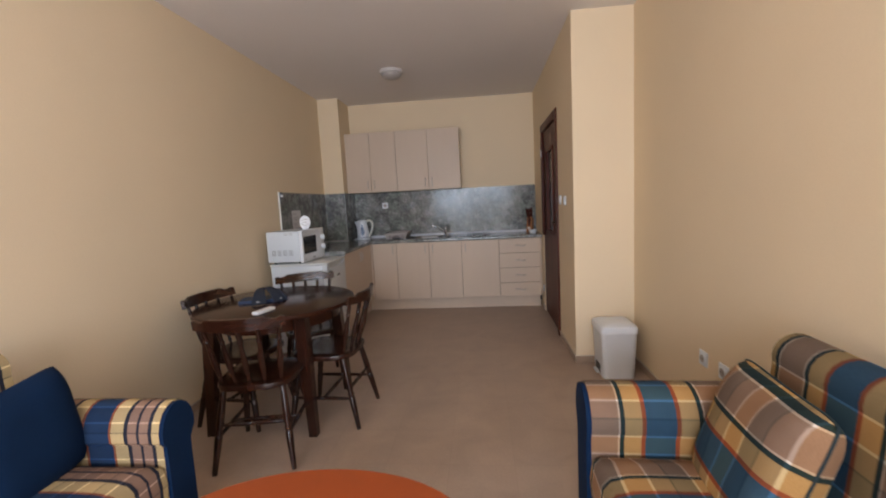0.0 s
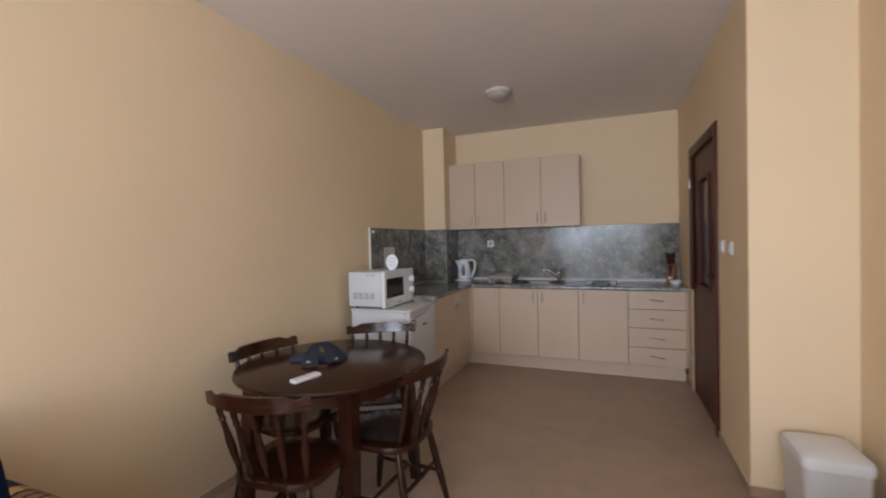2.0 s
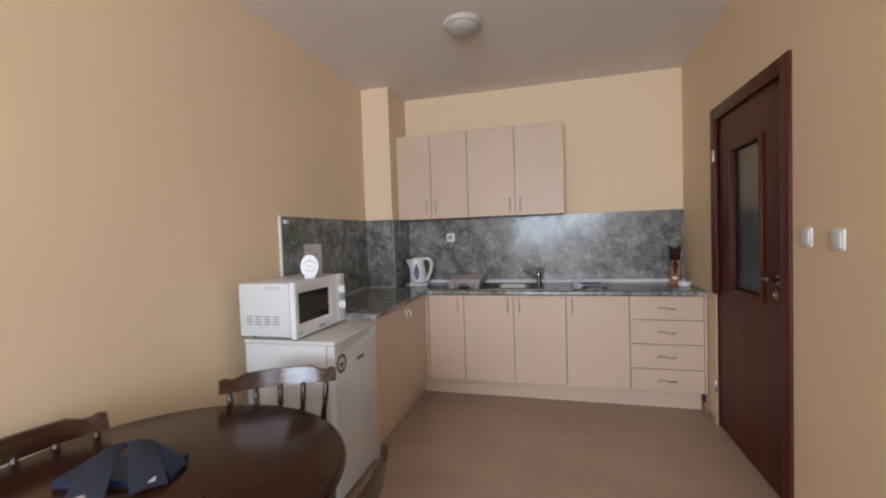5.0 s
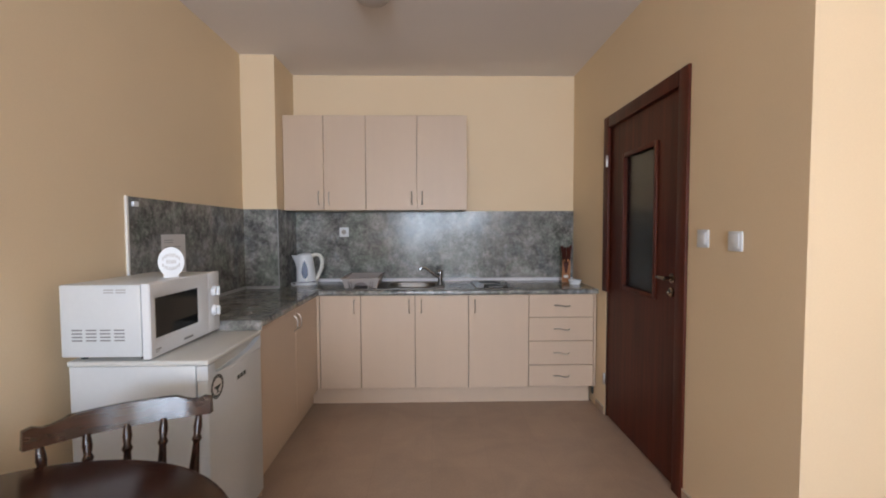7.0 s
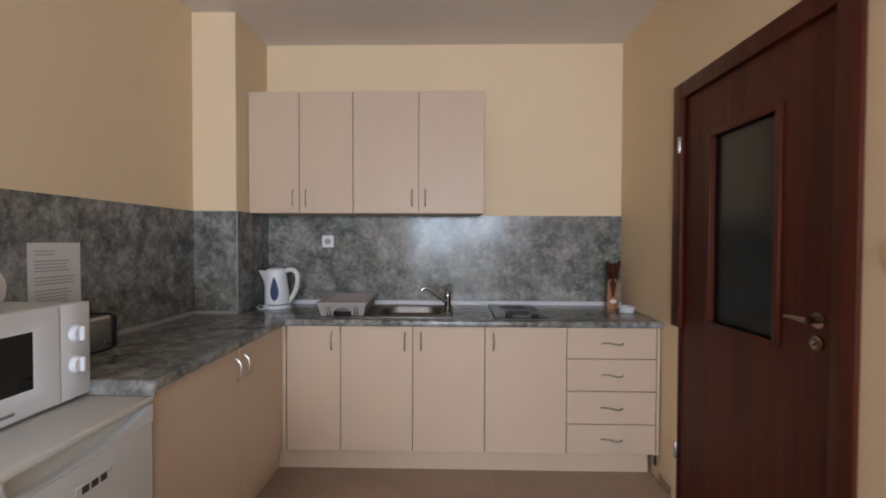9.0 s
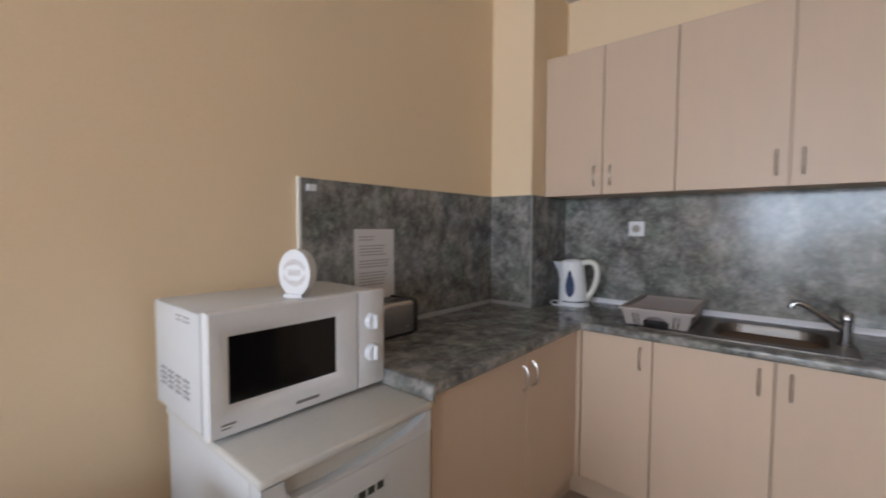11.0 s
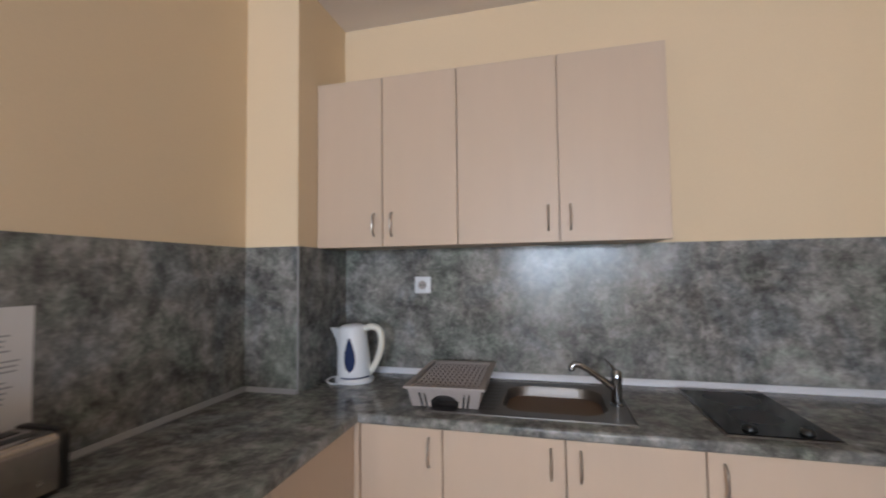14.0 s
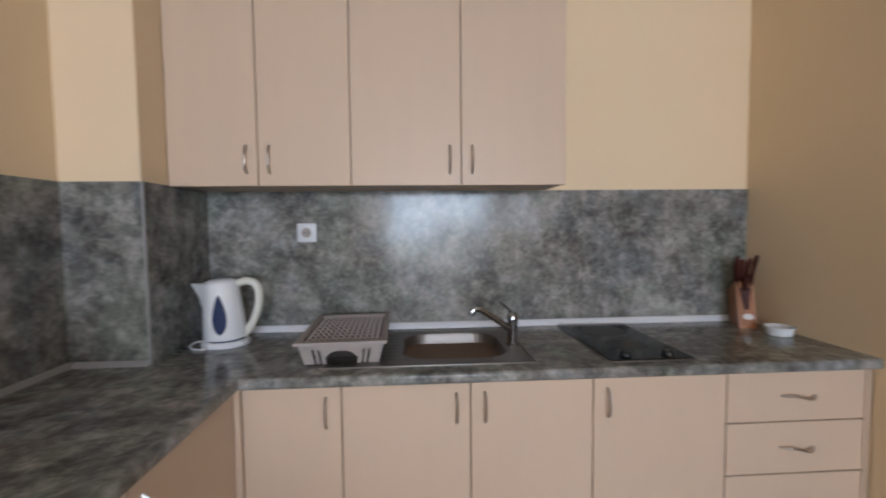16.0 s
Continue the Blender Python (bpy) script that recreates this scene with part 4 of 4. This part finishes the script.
# ---- dining table and chairs ----
tb = thing("dining_table", "round dark-stained wooden dining table", "table", pose(-0.482, 4.218, 0))
part("tabletop", turned(bmesh.new(), (0, 0, 0.717), (0, 0, 0.750), [(0, 0.470), (0.15, 0.488), (0.5, 0.495), (0.85, 0.490), (1, 0.476)], 72), TABLEWOOD, tb)
part("apron", rings(bmesh.new(), [[(r * math.cos(a), r * math.sin(a), z) for a in (2 * math.pi * i / 48 for i in range(48))] for r, z in ((0.39, 0.717), (0.39, 0.635), (0.37, 0.635), (0.37, 0.717))], caps=False), TABLEWOOD, tb)
for sx in (-1, 1):
    for sy in (-1, 1):
        lg = bmesh.new()
        loops = []
        for z, w, off in ((0.0, 0.024, 0.318), (0.25, 0.028, 0.305), (0.5, 0.034, 0.292), (0.716, 0.036, 0.278)):
            loops.append([(sx * off + a * w, sy * off + b * w, z) for a, b in ((-1, -1), (1, -1), (1, 1), (-1, 1))])
        part("leg", bevelled(rings(lg, loops), 0.006, 2, 60), DARKWOOD, tb)


def dining_chair():
    """Spindle-back chair that faces its local +y, the seat's centre above the origin."""
    ch = thing("dining_chair", "dark-stained wooden spindle-back dining chair", "chair", pose(0, 0, 0), "chairs round the table")
    out = []
    for k in range(36):
        a = 2 * math.pi * k / 36
        c, s = math.cos(a), math.sin(a)
        p = 0.55
        w = 0.205 + 0.012 * s
        out.append((w * math.copysign(abs(c) ** p, c), 0.005 + 0.2 * math.copysign(abs(s) ** p, s)))
    seat = rings(bmesh.new(), [[(x * f, y * f, z) for x, y in out] for f, z in ((0.90, 0.415), (0.985, 0.422), (1.0, 0.436), (0.985, 0.449), (0.93, 0.453), (0.6, 0.446), (0.15, 0.444))])
    part("seat", seat, DARKWOOD, ch)
    legp = [(0, 0.0125), (0.12, 0.0145), (0.30, 0.018), (0.42, 0.0195), (0.45, 0.015), (0.48, 0.020), (0.52, 0.015), (0.56, 0.0195), (0.72, 0.0185), (0.9, 0.016), (1, 0.014)]
    feet = {}
    for sx in (-1, 1):
        for sy in (-1, 1):
            foot, head = (sx * 0.200, 0.205 if sy > 0 else -0.225, 0.0), (sx * 0.150, sy * 0.135, 0.43)
            feet[sx, sy] = (Vector(foot), Vector(head))
            part("leg", turned(bmesh.new(), foot, head, legp), DARKWOOD, ch)
    strp = [(0, 0.008), (0.2, 0.010), (0.44, 0.012), (0.47, 0.009), (0.5, 0.0145), (0.53, 0.009), (0.56, 0.012), (0.8, 0.010), (1, 0.008)]
    mids = []
    for sx in (-1, 1):
        a, b = feet[sx, -1][0].lerp(feet[sx, -1][1], 0.42), feet[sx, 1][0].lerp(feet[sx, 1][1], 0.42)
        part("stretcher", turned(bmesh.new(), a, b, strp), DARKWOOD, ch)
        mids.append(a.lerp(b, 0.5))
    part("stretcher", turned(bmesh.new(), mids[0], mids[1], strp), DARKWOOD, ch)
    a, b = feet[-1, -1][0].lerp(feet[-1, -1][1], 0.56), feet[1, -1][0].lerp(feet[1, -1][1], 0.56)
    part("stretcher", turned(bmesh.new(), a, b, strp), DARKWOOD, ch)
    spp = [(0, 0.0085), (0.08, 0.0085), (0.11, 0.012), (0.14, 0.009), (0.3, 0.0145), (0.45, 0.0165), (0.62, 0.012), (0.76, 0.0095), (0.79, 0.0145), (0.83, 0.0095), (0.9, 0.0125), (1, 0.009)]
    for k in range(5):
        s = (k - 2) / 2
        part("spindle", turned(bmesh.new(), (s * 0.148, -0.168 + 0.028 * s * s, 0.445), (s * 0.186, -0.262 + 0.045 * s * s, 0.762), spp), DARKWOOD, ch)
    loops = []
    for k in range(25):
        s = k / 24 * 2 - 1
        x, y = 0.222 * s, -0.268 + 0.055 * s * s
        q = abs(s)
        top = 0.822 if q < 0.62 else 0.822 - 0.014 * min(1, (q - 0.62) / 0.08)
        if q > 0.86:
            top += 0.012 * min(1, (q - 0.86) / 0.08)
        if q > 0.97:
            top -= 0.008
        low = 0.756 + 0.008 * q ** 2
        n = Vector((-0.4955 * s, 1, 0)).normalized()
        th = 0.011
        loops.append([Vector((x, y, low)) - n * th, Vector((x, y, low)) + n * th, Vector((x, y - 0.012, top)) + n * th * 0.8, Vector((x, y - 0.012, top)) - n * th * 0.8])
    part("crest_rail", bevelled(rings(bmesh.new(), loops), 0.004, 2, 50), RAILWOOD, ch)
    return ch


chair = dining_chair()
chair.matrix_basis = pose(-0.376, 3.772, 0, 0, 0, 9)
copy_thing(chair, pose(-0.130, 4.178, 0, 0, 0, 87.5))
copy_thing(chair, pose(-0.706, 4.158, 0, 0, 0, -97.5))
copy_thing(chair, pose(-0.444, 4.651, 0, 0, 0, 211))

# ---- on the table ----
rm = thing("remote_control", "white air-conditioner remote control on the table", "remote", pose(-0.402, 3.895, 0.7505, 0, 0, -14))
part("case", box(bmesh.new(), -0.024, 0.024, -0.074, 0.074, 0.0, 0.021, 0.010, 4), WHITE_PL, rm)
part("display", boxes((-0.016, 0.016, 0.018, 0.062, 0.0195, 0.0206)), GREY_PL, rm)
for k in range(3):
    for j in (-1, 1):
        part("button", box(bmesh.new(), j * 0.009 - 0.005, j * 0.009 + 0.005, -0.055 + 0.022 * k, -0.044 + 0.022 * k, 0.0195, 0.0215, 0.001, 1), GREY_PL, rm)
solo("pouch", bevelled(boxes((-0.135, 0.135, -0.065, 0.065, 0.0, 0.018)), 0.008, 3), BOOKBLUE, "flat dark blue cloth pouch on the table", "pouch", pose(-0.580, 4.215, 0.7505, 0, 0, 14))
bk = thing("wallet_folder", "dark slate folder propped open over the pouch", "folder", pose(-0.530, 4.176, 0.7505, 0, 0, 45) @ Matrix.Diagonal((0.82, 0.82, 1.12, 1)))


def flap(top_a, top_b, low_a, low_b, material, label=""):
    """A soft flap that sags from its raised top edge to its low edge."""
    lo, up = [], []
    for k in range(9):
        f = k / 8
        a, b = Vector(top_a).lerp(Vector(low_a), f), Vector(top_b).lerp(Vector(low_b), f)
        sag = Vector((0, 0, 0.012 * math.sin(math.pi * f)))
        row = [a + (b - a) * (i / 5) + sag + Vector((0, 0, 0.005 * math.sin(math.pi * i / 5))) for i in range(6)]
        lo.append(row)
        up.append([q + Vector((0, 0, 0.006)) for q in row])
    loops = [u + d[::-1] for u, d in zip(up, lo)]
    return part("flap", rings(bmesh.new(), loops), material, bk, label)


flap((-0.062, 0.055, 0.066), (0.004, 0.06, 0.073), (-0.138, -0.070, 0.001), (-0.035, -0.096, 0.001), BOOKGREY)
flap((0.008, 0.06, 0.073), (0.075, 0.055, 0.066), (0.026, -0.092, 0.001), (0.122, -0.078, 0.001), BOOKGREY)
flap((0.078, 0.056, 0.060), (0.070, 0.075, 0.058), (0.128, -0.066, 0.001), (0.172, 0.02, 0.001), BOOKBLUE, "dark blue side flap")
part("spine", tube(bmesh.new(), [(-0.05, 0.062, 0.064), (0.0, 0.066, 0.072), (0.066, 0.062, 0.064)], 0.008, 8), BOOKBLUE, bk)
for x, y, a in ((-0.079, -0.072, 12), (0.067, -0.071, -6)):
    lab = boxes((-0.024, 0.024, -0.007, 0.007, 0.0, 0.0016))
    lab.transform(pose(x, y, 0.0185, 24, 0, a))
    part("print", lab, PRINT, bk)

# ---- waste bin ----
bn = thing("pedal_bin", "white plastic pedal bin in the corner", "bin", pose(1.815, 4.77, 0) @ Matrix.Diagonal((0.93, 0.96, 0.98, 1)))


def rounded(hx, hy, r, z, n=5):
    pts = []
    for cx, cy, a in ((hx - r, hy - r, 0), (-hx + r, hy - r, 90), (-hx + r, -hy + r, 180), (hx - r, -hy + r, 270)):
        pts += [(x, y, z) for x, y in arc(cx, cy, r, a, a + 90, n)]
    return pts


part("body", rings(bmesh.new(), [rounded(0.118, 0.130, 0.03, 0.0), rounded(0.121, 0.133, 0.032, 0.01), rounded(0.135, 0.148, 0.035, 0.345), rounded(0.138, 0.151, 0.036, 0.35)]), WHITE_PL, bn)
part("lid", rings(bmesh.new(), [rounded(0.141, 0.154, 0.04, 0.345), rounded(0.143, 0.156, 0.04, 0.375), rounded(0.136, 0.149, 0.04, 0.394), rounded(0.112, 0.125, 0.04, 0.406), rounded(0.05, 0.06, 0.03, 0.412)]), WHITE_PL, bn)
part("pedal_opening", boxes((-0.1285, -0.118, -0.055, 0.055, 0.02, 0.085)), BLACK, bn, "dark pedal opening")
part("pedal", bevelled(boxes((-0.150, -0.110, -0.045, 0.045, 0.016, 0.030)), 0.004), WHITE_PL, bn)


# ---- sofas, cushions, coffee table ----
def sofa(label, depth, length, fabric, plain, m, aw=0.25, ah=0.642, oy=0.0, ox=0.0, plump=0.0, ov=0.0):
    """Two-seat sofa: back against its local x = 0, front at x = depth, arms at both ends of y."""
    so = thing("sofa", label, "sofa", m)
    hl = length / 2
    by_y = lambda c, n: (c.y + oy, c.x + c.z)
    roll = (aw / 2 + 0.107) / 2

    def over_arm(c, n):
        """Cloth laid from the seat up and over the rolled arm."""
        turn = math.atan2(c.z - (ah - 0.107), hl - abs(c.y) - aw / 2)
        if c.z < ah - 0.12:
            return (c.x + ox, c.z + ov if hl - abs(c.y) > aw / 2 else 2 * (ah - 0.107) - c.z + roll * math.pi + ov)
        return (c.x + ox, ah - 0.107 + roll * turn + ov)

    part("base", boxes((0.03, depth - 0.03, -hl + 0.2, hl - 0.2, 0.07, 0.285), bevel=0.015), fabric, so, uv=by_y)
    bp = [(0.0, 0.07), (0.16, 0.07), (0.27, 0.42), (0.235, 0.78)] + arc(0.165, 0.80, 0.072, 0, 150, 7, 0.07) + [(0.05, 0.75)]
    part("backrest", bevelled(prism(bmesh.new(), bp, -hl + aw - 0.015, hl - aw + 0.015, lambda a, b, h: (a, h, b)), 0.012, 2, 50), fabric, so, uv=by_y)
    w = hl - aw + 0.01
    for a, b in ((-w, -0.004), (0.004, w)):
        cu = bmesh.new()
        loops = []
        for z, ins in ((0.285, 0.02), (0.30, 0.004), (0.36, 0.0), (0.42, 0.008), (0.443, 0.03), (0.455, 0.08), (0.459, 0.16)):
            loops.append([(x, y, z2) for x, y, z2 in ((0.25 + ins + (depth - 0.255 - 2 * ins) * u, a + ins + (b - a - 2 * ins) * v, z + plump * (z - 0.285) / 0.174) for u, v in
                          [(i / 10, 0) for i in range(10)] + [(1, i / 10) for i in range(10)] + [(1 - i / 10, 1) for i in range(10)] + [(0, 1 - i / 10) for i in range(10)])])
        part("seat_cushion", rings(cu, loops), fabric, so, uv=by_y)
    for s in (-1, 1):
        ar = aw / 2
        prof = [(aw - 0.015, 0.07), (aw - 0.015, 0.50)] + [(ar + ar * math.cos(radians(a)), ah - 0.107 + 0.107 * math.sin(radians(a))) for a in range(-10, 191, 20)] + [(0.03, 0.47), (0.03, 0.07)]
        prof = [(s * (hl - q), z) for q, z in prof]
        arm = part("arm", prism(bmesh.new(), prof, 0.02, depth - 0.012, lambda a, b, h: (h, a, b)), fabric, so, uv=over_arm)
        cen = s * (hl - 0.13)
        fp = [(cen + (a - cen) * 0.97, 0.3 + (b - 0.3) * 0.985) for a, b in prof]
        part("front_panel", bevelled(prism(bmesh.new(), fp, depth - 0.013, depth + 0.004, lambda a, b, h: (h, a, b)), 0.004), plain, arm, "plain blue arm front")
        for x in (0.08, depth - 0.08):
            part("foot", turned(bmesh.new(), (x, s * (hl - 0.12), 0), (x, s * (hl - 0.12), 0.072), [(0, 0.018), (1, 0.026)], 12), DARKWOOD, so)
    return so


sofa("sofa in navy, cream and pink checked cloth", 0.81, 1.46, PLAID_NAVY, BLUE, pose(XL + 0.02, 2.39, 0), 0.17, 0.642, 0.115, 0.22)
sofa("sofa in tan, straw and steel-blue checked cloth", 0.80, 1.58, PLAID_TAN, BLUE, pose(1.21, 3.215, 0, 0, 0, -2) @ pose(0.80, -0.79, 0, 0, 0, 180), 0.215, 0.664, 0.185, 0.044, 0.02, 0.112)


def cushion(label, material, size, thick, m, piping=None, turn=0.0, shift=0.0):
    """A stuffed square cushion in its local x-z plane with pinched corners."""
    cu = thing("cushion", label, "cushion", m)
    bm = bmesh.new()
    n = 20
    cs, sn = math.cos(radians(turn)), math.sin(radians(turn))
    sheets = []
    for s in (-1, 1):
        g = []
        for j in range(n + 1):
            row = []
            for i in range(n + 1):
                u, v = i / n * 2 - 1, j / n * 2 - 1
                pinch = 1 - 0.035 * (1 - v * v) * abs(u) ** 3
                pinch2 = 1 - 0.035 * (1 - u * u) * abs(v) ** 3
                th = thick / 2 * ((1 - u ** 4) * (1 - v ** 4)) ** 0.55
                th *= 1 + 0.05 * math.sin(5 * u + 3 * v) * math.cos(4 * v)
                nib = 1 - 0.055 * (u * v) ** 6
                row.append(bm.verts.new((u * size / 2 * pinch * nib, s * th, v * size / 2 * pinch2 * nib)))
            g.append(row)
        for j in range(n):
            for i in range(n):
                bm.faces.new((g[j][i], g[j][i + 1], g[j + 1][i + 1], g[j + 1][i]))
        sheets.append(g)
    bmesh.ops.remove_doubles(bm, verts=bm.verts, dist=0.0005)
    part("cover", bm, material, cu, uv=lambda c, nn: (c.x * cs + c.z * sn + shift, c.z * cs - c.x * sn))
    if piping:
        edge = []
        for k in range(4 * n):
            q, i = divmod(k, n)
            u, v = [(i / n * 2 - 1, -1), (1, i / n * 2 - 1), (1 - i / n * 2, 1), (-1, 1 - i / n * 2)][q]
            nib = size / 2 * (1 - 0.055 * (u * v) ** 6)
            edge.append((u * nib * (1 - 0.035 * (1 - v * v) * abs(u) ** 3), 0, v * nib * (1 - 0.035 * (1 - u * u) * abs(v) ** 3)))
        part("piping", tube(bmesh.new(), edge + edge[:1], 0.0038, 6), piping, cu)
    return cu


cushion("plain navy blue cushion leaning on the sofa back", BLUE, 0.39, 0.17, pose(-0.672, 2.80, 0.607, 6, -5, 3) @ pose(0, 0, 0, 0, 0, 90))
cushion("tan and blue checked cushion with dark piping", PLAID_TAN, 0.43, 0.17, pose(1.605, 2.80, 0.592, 0, 19, -6) @ pose(0, 0, 0, 0, 0, 90), PIPING, 90, 0.292)

ct = thing("coffee_table", "low coffee table with an oval orange top", "table", pose(0.365, 2.615, 0))
part("tabletop", turned(bmesh.new(), (0, 0, 0.422), (0, 0, 0.45), [(0, 0.985), (0.2, 1.0), (0.75, 1.0), (1, 0.985)], 64, 0.474, 0.309), ORANGE, ct)
for sx in (-1, 1):
    for sy in (-1, 1):
        part("leg", turned(bmesh.new(), (sx * 0.30, sy * 0.16, 0), (sx * 0.27, sy * 0.145, 0.423), [(0, 0.016), (0.6, 0.022), (1, 0.024)], 14), DARKWOOD, ct)
